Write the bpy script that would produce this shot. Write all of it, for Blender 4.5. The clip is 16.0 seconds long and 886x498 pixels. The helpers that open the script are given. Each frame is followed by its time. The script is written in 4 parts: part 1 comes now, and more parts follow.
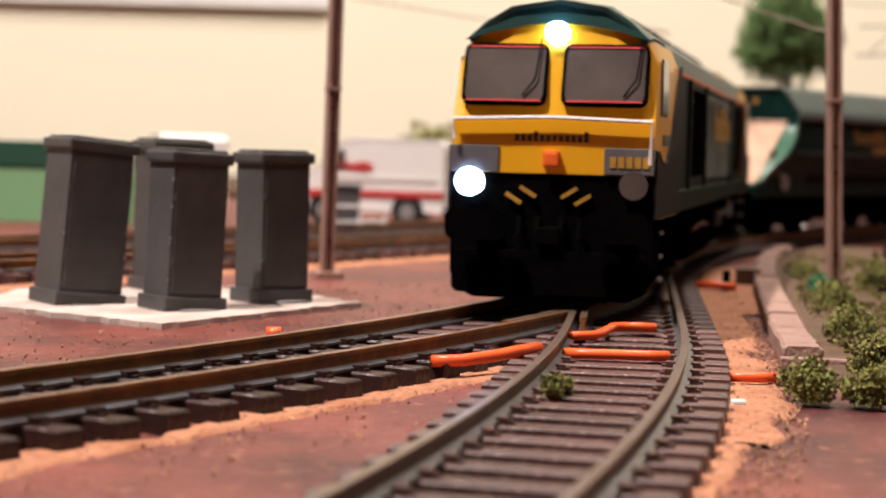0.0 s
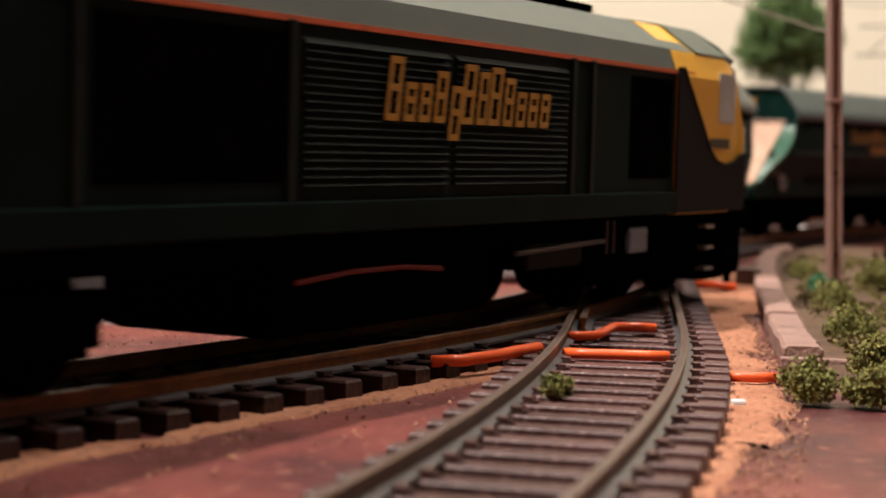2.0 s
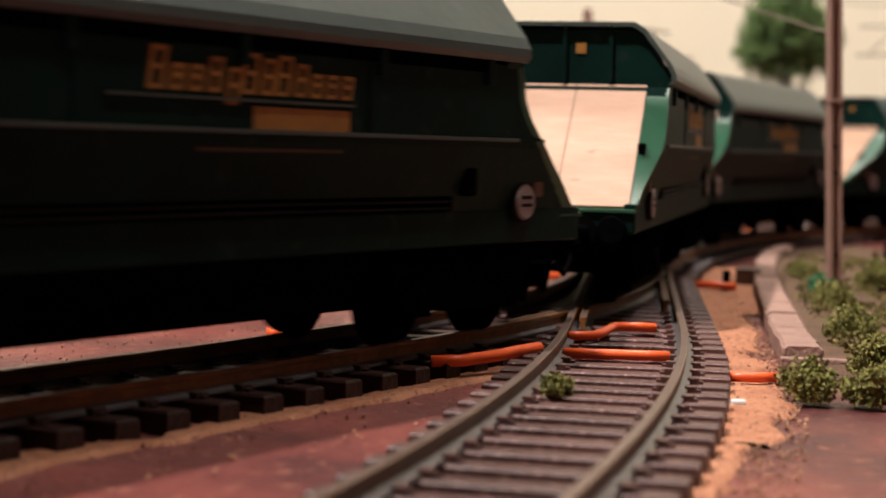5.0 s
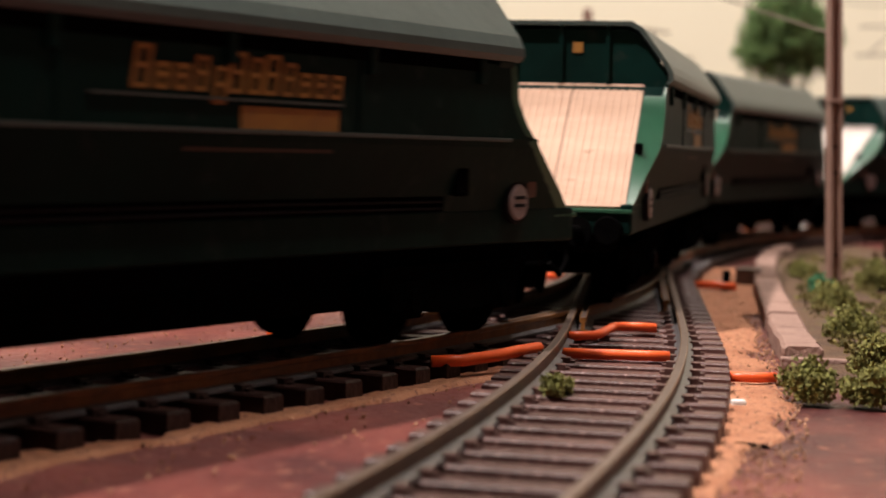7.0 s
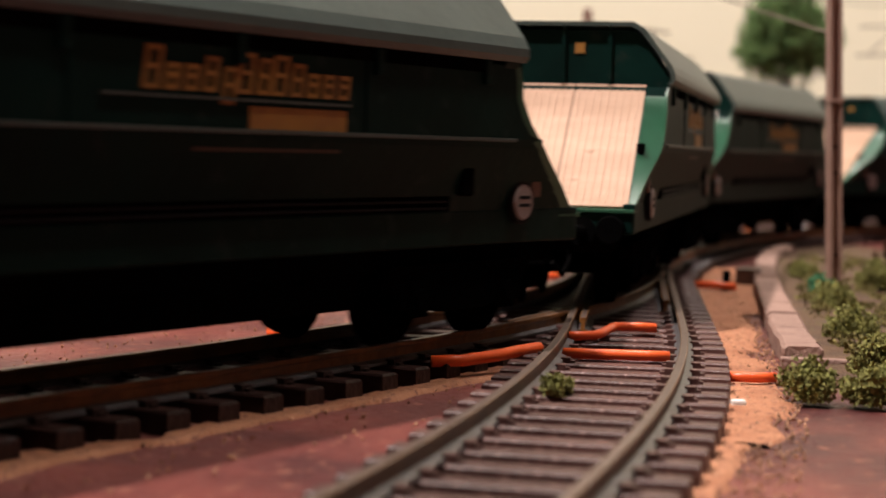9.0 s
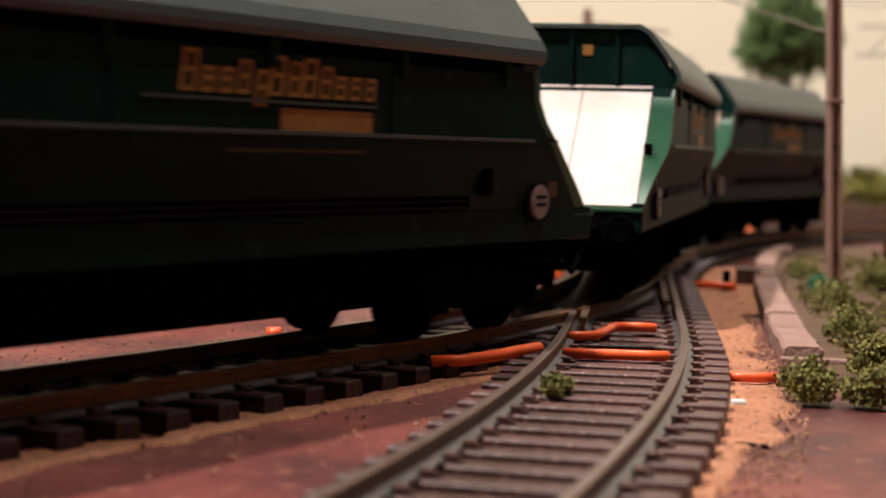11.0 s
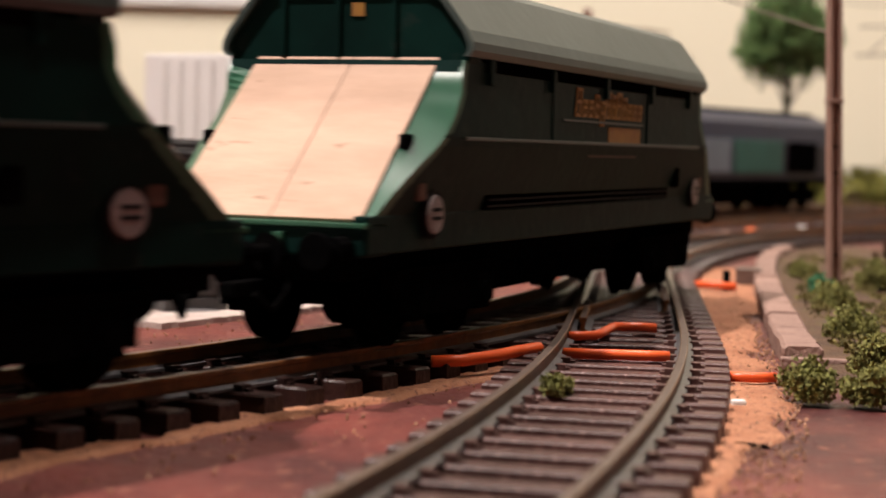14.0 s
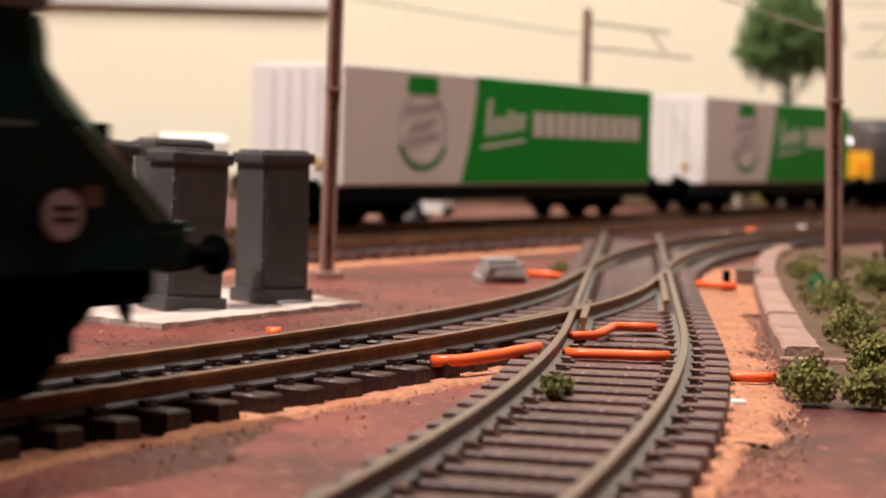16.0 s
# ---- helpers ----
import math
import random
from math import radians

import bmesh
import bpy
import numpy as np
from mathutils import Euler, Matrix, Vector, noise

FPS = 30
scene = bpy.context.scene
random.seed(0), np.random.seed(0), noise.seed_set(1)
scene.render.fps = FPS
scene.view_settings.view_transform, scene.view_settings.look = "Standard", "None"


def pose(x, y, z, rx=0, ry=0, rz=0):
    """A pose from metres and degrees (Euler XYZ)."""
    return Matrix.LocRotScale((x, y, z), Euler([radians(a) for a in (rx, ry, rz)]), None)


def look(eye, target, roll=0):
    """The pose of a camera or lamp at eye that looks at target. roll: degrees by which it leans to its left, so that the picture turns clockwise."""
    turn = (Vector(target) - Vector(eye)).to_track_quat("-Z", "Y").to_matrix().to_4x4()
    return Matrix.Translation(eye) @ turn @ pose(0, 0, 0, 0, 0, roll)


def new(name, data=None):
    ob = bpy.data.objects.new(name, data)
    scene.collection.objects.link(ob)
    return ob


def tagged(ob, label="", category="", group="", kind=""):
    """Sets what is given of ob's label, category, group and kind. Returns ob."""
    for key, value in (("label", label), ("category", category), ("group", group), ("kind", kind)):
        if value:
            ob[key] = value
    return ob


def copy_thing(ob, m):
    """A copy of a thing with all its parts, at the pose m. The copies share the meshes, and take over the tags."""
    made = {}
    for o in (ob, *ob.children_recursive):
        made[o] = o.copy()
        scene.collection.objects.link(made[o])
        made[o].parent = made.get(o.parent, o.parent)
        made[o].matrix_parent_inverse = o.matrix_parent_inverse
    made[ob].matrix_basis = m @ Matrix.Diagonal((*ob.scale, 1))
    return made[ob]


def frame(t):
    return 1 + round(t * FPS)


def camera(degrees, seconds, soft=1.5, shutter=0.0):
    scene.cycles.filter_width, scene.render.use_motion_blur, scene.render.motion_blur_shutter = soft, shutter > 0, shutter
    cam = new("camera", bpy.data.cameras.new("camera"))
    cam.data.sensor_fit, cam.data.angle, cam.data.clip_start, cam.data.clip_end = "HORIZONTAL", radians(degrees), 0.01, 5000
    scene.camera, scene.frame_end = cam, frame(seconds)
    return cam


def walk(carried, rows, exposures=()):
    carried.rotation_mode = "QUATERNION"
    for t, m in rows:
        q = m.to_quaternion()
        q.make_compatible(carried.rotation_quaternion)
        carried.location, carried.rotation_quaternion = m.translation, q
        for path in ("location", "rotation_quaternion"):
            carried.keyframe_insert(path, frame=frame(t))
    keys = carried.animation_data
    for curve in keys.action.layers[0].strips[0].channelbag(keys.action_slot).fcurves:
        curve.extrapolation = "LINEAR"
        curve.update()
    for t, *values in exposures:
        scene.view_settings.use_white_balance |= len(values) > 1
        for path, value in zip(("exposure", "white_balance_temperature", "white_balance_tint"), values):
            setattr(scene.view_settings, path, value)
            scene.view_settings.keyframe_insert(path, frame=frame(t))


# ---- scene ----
# The layout is modelled in millimetres and scaled to metres.
MM = 0.001
SECONDS = 16.0
EYE_Z = 30.55
PITCH = math.atan(180 / 3145)

cam = camera(2 * math.degrees(math.atan(784 / 3145)), SECONDS, soft=1.7, shutter=0.5)
cam.data.dof.use_dof = True
cam.data.dof.focus_distance = 0.245
cam.data.dof.aperture_fstop = 36
EYE = (0, 0, EYE_Z * MM)
STAND = look(EYE, (0, math.cos(PITCH), EYE_Z * MM - math.sin(PITCH)), 1.467)
walk(cam, [(0.0, STAND), (SECONDS, STAND)], [(0.0, 0.1), (1.5, 0.0), (4.0, -0.08), (12.0, -0.15), (15.0, -0.15), (SECONDS, 0.0)])

# ---- light: an overhead key and two added fills in a closed room ----
world = bpy.data.worlds.new("room_air")
scene.world = world
world.use_nodes = True
world.node_tree.nodes["Background"].inputs[0].default_value = (1.0, 0.86, 0.7, 1)
world.node_tree.nodes["Background"].inputs[1].default_value = 0.25


def area_lamp(name, at, target, size, watts, colour):
    lamp = bpy.data.lights.new(name, "AREA")
    lamp.shape, lamp.size, lamp.energy, lamp.color = "DISK", size, watts, colour
    ob = new(name, lamp)
    ob.matrix_world = look(at, target)
    return ob


# Second light fills the right-facing sides, third the back wall; both are added.
LAMPS = ((-0.66, -0.06), (0.36, 0.16), (0.28, 0.76))
for at, aim, size, watts in zip(LAMPS, ((-0.02, 0.4), (0.05, 0.5), (0.05, 1.2)), (0.07, 0.16, 0.25), (58, 12, 27)):
    area_lamp("ceiling_lamp_light", (*at, 1.56), (*aim, 0.0), size, watts, (1.0, 0.885, 0.83))


# ---- materials ----
def material(name, colour, rough=0.6, metal=0.0, second=None, scale=300, amount=0.5, bump=0.0, bump_scale=None, spec=0.5,
             spots=None, spot_scale=900, spot_level=0.62, coat=0.0, island=0.0, each=0.0, stretch=None):
    """Two scales of colour variation plus relief, in object space."""
    m = bpy.data.materials.new(name)
    m.use_nodes = True
    nt = m.node_tree
    n, l = nt.nodes, nt.links
    b = n["Principled BSDF"]
    b.inputs["Roughness"].default_value = rough
    b.inputs["Metallic"].default_value = metal
    b.inputs["Specular IOR Level"].default_value = spec
    b.inputs["Coat Weight"].default_value = coat
    tc = n.new("ShaderNodeTexCoord")
    src = tc.outputs["Object"]
    if stretch:
        mp = n.new("ShaderNodeMapping")
        mp.inputs["Scale"].default_value = stretch
        l.new(src, mp.inputs["Vector"])
        src = mp.outputs[0]
    big = n.new("ShaderNodeTexNoise")
    big.inputs["Scale"].default_value = scale
    big.inputs["Detail"].default_value = 5
    big.inputs["Roughness"].default_value = 0.6
    l.new(src, big.inputs["Vector"])
    ramp = n.new("ShaderNodeValToRGB")
    lo, hi = 0.5 - 0.25 * (1.2 - amount), 0.5 + 0.25 * (1.2 - amount)
    ramp.color_ramp.elements[0].position, ramp.color_ramp.elements[1].position = lo, hi
    ramp.color_ramp.elements[0].color = (*colour, 1)
    other = second or tuple(min(1, c * 0.72 + 0.004) for c in colour)
    ramp.color_ramp.elements[1].color = (*other, 1)
    l.new(big.outputs["Fac"], ramp.inputs["Fac"])
    out = ramp.outputs["Color"]
    if spots:
        fine = n.new("ShaderNodeTexNoise")
        fine.inputs["Scale"].default_value = spot_scale
        fine.inputs["Detail"].default_value = 3
        l.new(src, fine.inputs["Vector"])
        r2 = n.new("ShaderNodeValToRGB")
        r2.color_ramp.elements[0].position, r2.color_ramp.elements[1].position = spot_level, spot_level + 0.06
        l.new(fine.outputs["Fac"], r2.inputs["Fac"])
        mx = n.new("ShaderNodeMixRGB")
        mx.inputs["Color2"].default_value = (*spots, 1)
        l.new(r2.outputs["Color"], mx.inputs["Fac"])
        l.new(out, mx.inputs["Color1"])
        out = mx.outputs["Color"]
    if island or each:
        if each:
            rnd = n.new("ShaderNodeObjectInfo").outputs["Random"]
        else:
            rnd = n.new("ShaderNodeNewGeometry").outputs["Random Per Island"]
        hv = n.new("ShaderNodeHueSaturation")
        mr = n.new("ShaderNodeMapRange")
        k = each or island
        mr.inputs["To Min"].default_value, mr.inputs["To Max"].default_value = 1 - k, 1 + k
        l.new(rnd, mr.inputs["Value"])
        l.new(mr.outputs[0], hv.inputs["Value"])
        l.new(out, hv.inputs["Color"])
        out = hv.outputs["Color"]
    l.new(out, b.inputs["Base Color"])
    if bump:
        nb = n.new("ShaderNodeTexNoise")
        nb.inputs["Scale"].default_value = bump_scale or scale * 4
        nb.inputs["Detail"].default_value = 6
        l.new(src, nb.inputs["Vector"])
        bp = n.new("ShaderNodeBump")
        bp.inputs["Strength"].default_value = bump
        bp.inputs["Distance"].default_value = 0.0006
        l.new(nb.outputs["Fac"], bp.inputs["Height"])
        l.new(bp.outputs["Normal"], b.inputs["Normal"])
    return m


def glow(name, colour, strength):
    m = bpy.data.materials.new(name)
    m.use_nodes = True
    b = m.node_tree.nodes["Principled BSDF"]
    b.inputs["Base Color"].default_value = (*colour, 1)
    b.inputs["Emission Color"].default_value = (*colour, 1)
    b.inputs["Emission Strength"].default_value = strength
    return m


M_GROUND = material("red_earth", (0.068, 0.018, 0.017), 0.5, second=(0.18, 0.045, 0.034), scale=34, amount=0.65, bump=1.0, bump_scale=900, spec=0.28,
                    spots=(0.26, 0.1, 0.065), spot_scale=520, spot_level=0.62)
M_SAND = material("orange_sand", (0.33, 0.125, 0.06), 0.9, second=(0.46, 0.21, 0.11), scale=120, bump=1.0, bump_scale=1400,
                  spots=(0.2, 0.075, 0.045), spot_scale=900, spot_level=0.57)
M_GRIT = material("loose_grit", (0.4, 0.22, 0.13), 0.9, scale=500, island=0.5)
M_SLEEPER = material("sleeper_plastic", (0.055, 0.023, 0.019), 0.42, second=(0.1, 0.048, 0.041), scale=260, bump=0.5, bump_scale=900, each=0.25, spec=0.3,
                     spots=(0.2, 0.115, 0.1), spot_scale=1100, spot_level=0.61)
M_SLEEPERDK = material("dark_sleeper_plastic", (0.016, 0.007, 0.006), 0.36, second=(0.034, 0.014, 0.011), scale=260, bump=0.5, bump_scale=900, each=0.25, spec=0.45,
                       spots=(0.11, 0.05, 0.04), spot_scale=1100, spot_level=0.68)
M_RAIL = material("rail_weathered", (0.12, 0.055, 0.024), 0.4, 0.0, second=(0.3, 0.12, 0.03), scale=170, bump=0.3, spec=0.35)
M_RAILDULL = material("rail_grey_brown", (0.1, 0.065, 0.045), 0.45, 0.0, second=(0.17, 0.1, 0.055), scale=200, bump=0.3, spec=0.35)
M_RAILFOOT = material("rail_foot_grey", (0.17, 0.17, 0.18), 0.35, 0.3, second=(0.1, 0.085, 0.08), scale=300, bump=0.2)
M_RAILTOP = material("rail_polished", (0.17, 0.125, 0.105), 0.36, 0.45, second=(0.115, 0.08, 0.065), scale=300)
M_CHAIR = material("rail_chair", (0.11, 0.07, 0.06), 0.4, second=(0.17, 0.11, 0.09), scale=500)
M_GREYCAB = material("grey_cabinet_paint", (0.085, 0.082, 0.083), 0.4, second=(0.06, 0.058, 0.059), scale=160, bump=0.12, bump_scale=700,
                     spots=(0.19, 0.18, 0.17), spot_scale=500, spot_level=0.74, spec=0.4)
M_CHIP = material("bare_chip", (0.3, 0.29, 0.28), 0.5, scale=400)
M_PLINTH = material("white_card", (0.56, 0.47, 0.42), 0.8, second=(0.4, 0.31, 0.27), scale=120, bump=0.4)
M_GLUE = material("dried_glue", (0.16, 0.15, 0.15), 0.25, scale=300)
M_MAST = material("mast_brown", (0.29, 0.165, 0.13), 0.5, second=(0.36, 0.22, 0.175), scale=220, bump=0.3)
M_WIRE = material("wire_brown", (0.12, 0.08, 0.06), 0.5)
M_STONE = material("coping_stone", (0.34, 0.21, 0.165), 0.85, second=(0.25, 0.15, 0.12), scale=260, bump=0.8, bump_scale=1500,
                   each=0.12, spots=(0.16, 0.09, 0.07), spot_scale=900, spot_level=0.64)
M_SOIL = material("dark_soil", (0.06, 0.034, 0.02), 0.95, second=(0.125, 0.068, 0.035), scale=150, bump=1.0, bump_scale=1200,
                  spots=(0.14, 0.12, 0.035), spot_scale=420, spot_level=0.62)
M_BUSH = material("foam_foliage", (0.15, 0.155, 0.04), 0.95, second=(0.24, 0.225, 0.065), scale=400, island=0.45)
M_BUSHDK = material("dark_foliage", (0.05, 0.2, 0.1), 0.95, second=(0.08, 0.24, 0.12), scale=400, island=0.4)
M_TREE = material("tree_foliage", (0.1, 0.19, 0.06), 0.95, second=(0.15, 0.24, 0.085), scale=200, island=0.4)
M_HEDGE = material("hedge_foliage", (0.2, 0.2, 0.04), 0.95, second=(0.28, 0.26, 0.06), scale=100, island=0.35)
M_TRUNK = material("trunk_bark", (0.1, 0.11, 0.07), 0.9, scale=300)
M_ORANGE = material("orange_wire", (0.9, 0.13, 0.03), 0.35, second=(0.8, 0.1, 0.02), scale=120)
M_WALL = material("cream_wall", (0.84, 0.785, 0.61), 0.9, second=(0.81, 0.75, 0.575), scale=3, amount=0.3)
M_WHITE = material("white_paint", (0.8, 0.78, 0.75), 0.45, second=(0.74, 0.72, 0.69), scale=60)
M_VANRED = material("red_stripe", (0.6, 0.04, 0.04), 0.4)
M_GLASS = material("dark_glazing", (0.07, 0.055, 0.05), 0.15, second=(0.11, 0.09, 0.08), scale=90, coat=0.5)
M_TYRE = material("black_tyre", (0.02, 0.02, 0.02), 0.8)
M_HUB = material("grey_hub", (0.35, 0.34, 0.33), 0.4, 0.3)
M_YELLOW = material("loco_yellow", (0.85, 0.43, 0.01), 0.38, second=(0.8, 0.39, 0.01), scale=40, coat=0.2)
M_LOCOGREEN = material("loco_green", (0.009, 0.019, 0.017), 0.45, second=(0.006, 0.012, 0.011), scale=60, bump=0.1, spec=0.02)
M_ROOFGREY = material("roof_grey_green", (0.07, 0.095, 0.08), 0.5, second=(0.09, 0.11, 0.092), scale=80)
M_ROOFDK = material("roof_dark_green", (0.006, 0.035, 0.03), 0.35, second=(0.009, 0.045, 0.037), scale=60)
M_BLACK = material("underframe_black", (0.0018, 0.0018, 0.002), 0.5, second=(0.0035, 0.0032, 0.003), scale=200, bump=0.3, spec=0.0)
M_PANEL = material("grey_panel", (0.13, 0.125, 0.13), 0.5, scale=120)
M_TEXT = material("yellow_lettering", (0.5, 0.27, 0.03), 0.5, second=(0.36, 0.2, 0.03), scale=300)
M_TEXTDULL = material("dull_orange_lettering", (0.36, 0.18, 0.03), 0.55, second=(0.26, 0.12, 0.03), scale=300)
M_TEXTBROWN = material("brown_lettering", (0.06, 0.03, 0.015), 0.6)
M_DARKTEXT = material("dark_lettering", (0.05, 0.05, 0.03), 0.5)
M_STRIPE = material("orange_lining", (0.75, 0.17, 0.06), 0.5)
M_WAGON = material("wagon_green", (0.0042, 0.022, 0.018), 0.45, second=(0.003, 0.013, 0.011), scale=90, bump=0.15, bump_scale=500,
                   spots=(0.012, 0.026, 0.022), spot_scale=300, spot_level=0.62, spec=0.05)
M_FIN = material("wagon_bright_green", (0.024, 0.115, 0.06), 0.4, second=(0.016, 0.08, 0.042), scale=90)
M_HOOD = material("hood_grey_green", (0.06, 0.085, 0.078), 0.4, second=(0.045, 0.066, 0.06), scale=80, bump=0.12, bump_scale=400)
M_SLAB = material("rusty_slope_sheet", (0.58, 0.375, 0.265), 0.6, second=(0.43, 0.265, 0.175), scale=130, amount=0.35, bump=0.5, bump_scale=420,
                  spots=(0.36, 0.21, 0.135), spot_scale=480, spot_level=0.66, stretch=(1, 0.3, 1))
M_SEAM = material("rusty_seam", (0.16, 0.085, 0.05), 0.6, second=(0.3, 0.17, 0.11), scale=200)
M_SLABGREY = material("concrete_grey", (0.36, 0.34, 0.33), 0.8, second=(0.27, 0.25, 0.24), scale=150, bump=0.4)
M_SLABW = material("pale_slope_sheet", (0.74, 0.66, 0.61), 0.5, second=(0.6, 0.51, 0.46), scale=80, bump=0.2,
                   spots=(0.6, 0.45, 0.38), spot_scale=260, spot_level=0.72)
M_DISC = material("worn_disc_grey", (0.36, 0.31, 0.3), 0.5, second=(0.2, 0.16, 0.15), scale=350)
M_LATCH = material("brown_latch", (0.13, 0.065, 0.045), 0.6, scale=300)
M_STEEL = material("bare_steel", (0.35, 0.34, 0.33), 0.35, 0.7)
M_BOXGREEN = material("container_green", (0.01, 0.32, 0.03), 0.45, second=(0.008, 0.29, 0.026), scale=30, spec=0.1)
M_BOXGREY = material("container_grey", (0.82, 0.77, 0.7), 0.5, second=(0.78, 0.73, 0.66), scale=30)
M_BOXWHITE = material("container_white", (0.85, 0.82, 0.8), 0.45, second=(0.8, 0.77, 0.74), scale=30)
M_LILAC = material("faded_lilac_print", (0.42, 0.38, 0.42), 0.5)
M_LILACPALE = material("pale_grey_print", (0.55, 0.52, 0.52), 0.5)
M_BLUE = material("loco_blue", (0.022, 0.028, 0.06), 0.4, second=(0.016, 0.02, 0.045), scale=40)
M_CABGREY = material("cab_grey", (0.13, 0.11, 0.11), 0.5, second=(0.1, 0.085, 0.085), scale=40)
M_PALEBLUE = material("pale_blue_panel", (0.27, 0.36, 0.42), 0.5, scale=40)
M_TEAL = material("teal_panel", (0.05, 0.22, 0.18), 0.5, scale=40)
M_MINT = material("mint_green_board", (0.2, 0.4, 0.2), 0.7, second=(0.18, 0.36, 0.18), scale=10)
M_DKGREEN = material("dark_green_band", (0.01, 0.07, 0.04), 0.6, scale=10)
M_BALLAST = material("brown_ballast", (0.1, 0.058, 0.04), 0.95, second=(0.19, 0.11, 0.075), scale=300, bump=1.0, bump_scale=1100,
                     island=0.3)
M_SIDEGREY = material("dark_side_grey", (0.016, 0.015, 0.016), 0.5, scale=120, spec=0.03)
M_DULLRED = material("dull_red_pipe", (0.25, 0.02, 0.02), 0.5, scale=200)
M_LOUVRE = material("louvre_olive", (0.014, 0.022, 0.02), 0.45, second=(0.011, 0.016, 0.015), scale=120, spec=0.08)
M_BLUEPLATE = material("blue_grey_plate", (0.2, 0.27, 0.4), 0.35, scale=120)
M_LITPANE = material("painted_lit_pane", (0.62, 0.58, 0.54), 0.2, scale=60)
M_MOSS = material("moss_scatter", (0.11, 0.1, 0.028), 0.95, second=(0.2, 0.16, 0.05), scale=200, island=0.5)
M_LAMPGLOW = glow("lamp_blue_white", (0.42, 0.62, 1.0), 20.0)
M_TAILGLOW = glow("lamp_red", (1.0, 0.08, 0.03), 6.0)
M_ROOMDARK = material("unseen_dark_surface", (0.06, 0.045, 0.035), 0.9, scale=3)
M_LAMPWARM = glow("lamp_white", (1.0, 0.95, 0.9), 20.0)
M_REDLIT = material("red_orange_fitting", (0.9, 0.16, 0.02), 0.4)


# ---- mesh helpers, all in millimetres ----
def mesh_of(name, bm, mat, smooth=False):
    bmesh.ops.recalc_face_normals(bm, faces=bm.faces)
    for v in bm.verts:
        v.co *= MM
    me = bpy.data.meshes.new(name)
    bm.to_mesh(me)
    bm.free()
    for m in (mat if isinstance(mat, (list, tuple)) else (mat,)):
        me.materials.append(m)
    if smooth:
        for f in me.polygons:
            f.use_smooth = True
    return me


def part(name, bm, mat, parent=None, label="", m=None, smooth=False):
    ob = new(name, mesh_of(name, bm, mat, smooth))
    ob.parent = parent
    if m is not None:
        ob.matrix_basis = m
    if label:
        ob["label"] = label
    return ob


def thing(name, m, label, category, group="", kind=""):
    ob = new(name)
    ob.matrix_basis = m
    ob.empty_display_size = 0.01
    return tagged(ob, label, category, group, kind)


def place(x, y, z=0, rz=0, rx=0, ry=0):
    return pose(x * MM, y * MM, z * MM, rx, ry, rz)


def box(bm, x0, x1, y0, y1, z0, z1, bevel=0.0, m=None):
    g = bmesh.ops.create_cube(bm, size=1)
    vs = g["verts"]
    for v in vs:
        v.co = Vector((x0 + (v.co.x + 0.5) * (x1 - x0), y0 + (v.co.y + 0.5) * (y1 - y0), z0 + (v.co.z + 0.5) * (z1 - z0)))
    if m is not None:
        for v in vs:
            v.co = m @ v.co
    if bevel:
        es = list({e for v in vs for e in v.link_edges})
        bmesh.ops.bevel(bm, geom=es, offset=bevel, segments=2, affect="EDGES", profile=0.6)
    return bm


def boxed(*a, **k):
    return box(bmesh.new(), *a, **k)


def cyl(bm, p, q, r, r2=None, seg=12):
    p, q = Vector(p), Vector(q)
    d = q - p
    m = Matrix.Translation((p + q) / 2) @ d.to_track_quat("Z", "Y").to_matrix().to_4x4()
    bmesh.ops.create_cone(bm, cap_ends=True, segments=seg, radius1=r, radius2=r if r2 is None else r2, depth=d.length, matrix=m)
    return bm


def loft(bm, rings, closed=True, caps=True):
    rows = [[bm.verts.new(p) for p in ring] for ring in rings]
    n = len(rows[0])
    for a, b in zip(rows, rows[1:]):
        for i in range(n if closed else n - 1):
            j = (i + 1) % n
            bm.faces.new((a[i], a[j], b[j], b[i]))
    if caps:
        bm.faces.new(rows[0])
        bm.faces.new(rows[-1])
    return bm


def prism(bm, outline, y0, y1, axis="y"):
    """An outline in x, z drawn out along y (or in y, z along x)."""
    if axis == "y":
        return loft(bm, [[(x, y, z) for x, z in outline] for y in (y0, y1)])
    return loft(bm, [[(x, y, z) for y, z in outline] for x in (y0, y1)])


def tube(bm, pts, r, seg=8):
    pts = [Vector(p) for p in pts]
    rings = []
    for i, p in enumerate(pts):
        d = (pts[min(i + 1, len(pts) - 1)] - pts[max(i - 1, 0)]).normalized()
        a = d.cross(Vector((0.13, 0.2, 1))).normalized()
        b = d.cross(a)
        rings.append([p + r * (math.cos(t) * a + math.sin(t) * b) for t in [2 * math.pi * k / seg for k in range(seg)]])
    return loft(bm, rings)


def rounded(points, r=1.0, n=4):
    """Corners of an outline rounded off."""
    out = []
    for i, p in enumerate(points):
        p = Vector(p)
        a, b = Vector(points[i - 1]), Vector(points[(i + 1) % len(points)])
        a, b = p + (a - p).normalized() * r, p + (b - p).normalized() * r
        for k in range(n + 1):
            t = k / n
            out.append(tuple((1 - t) ** 2 * a + 2 * t * (1 - t) * p + t * t * b))
    return out


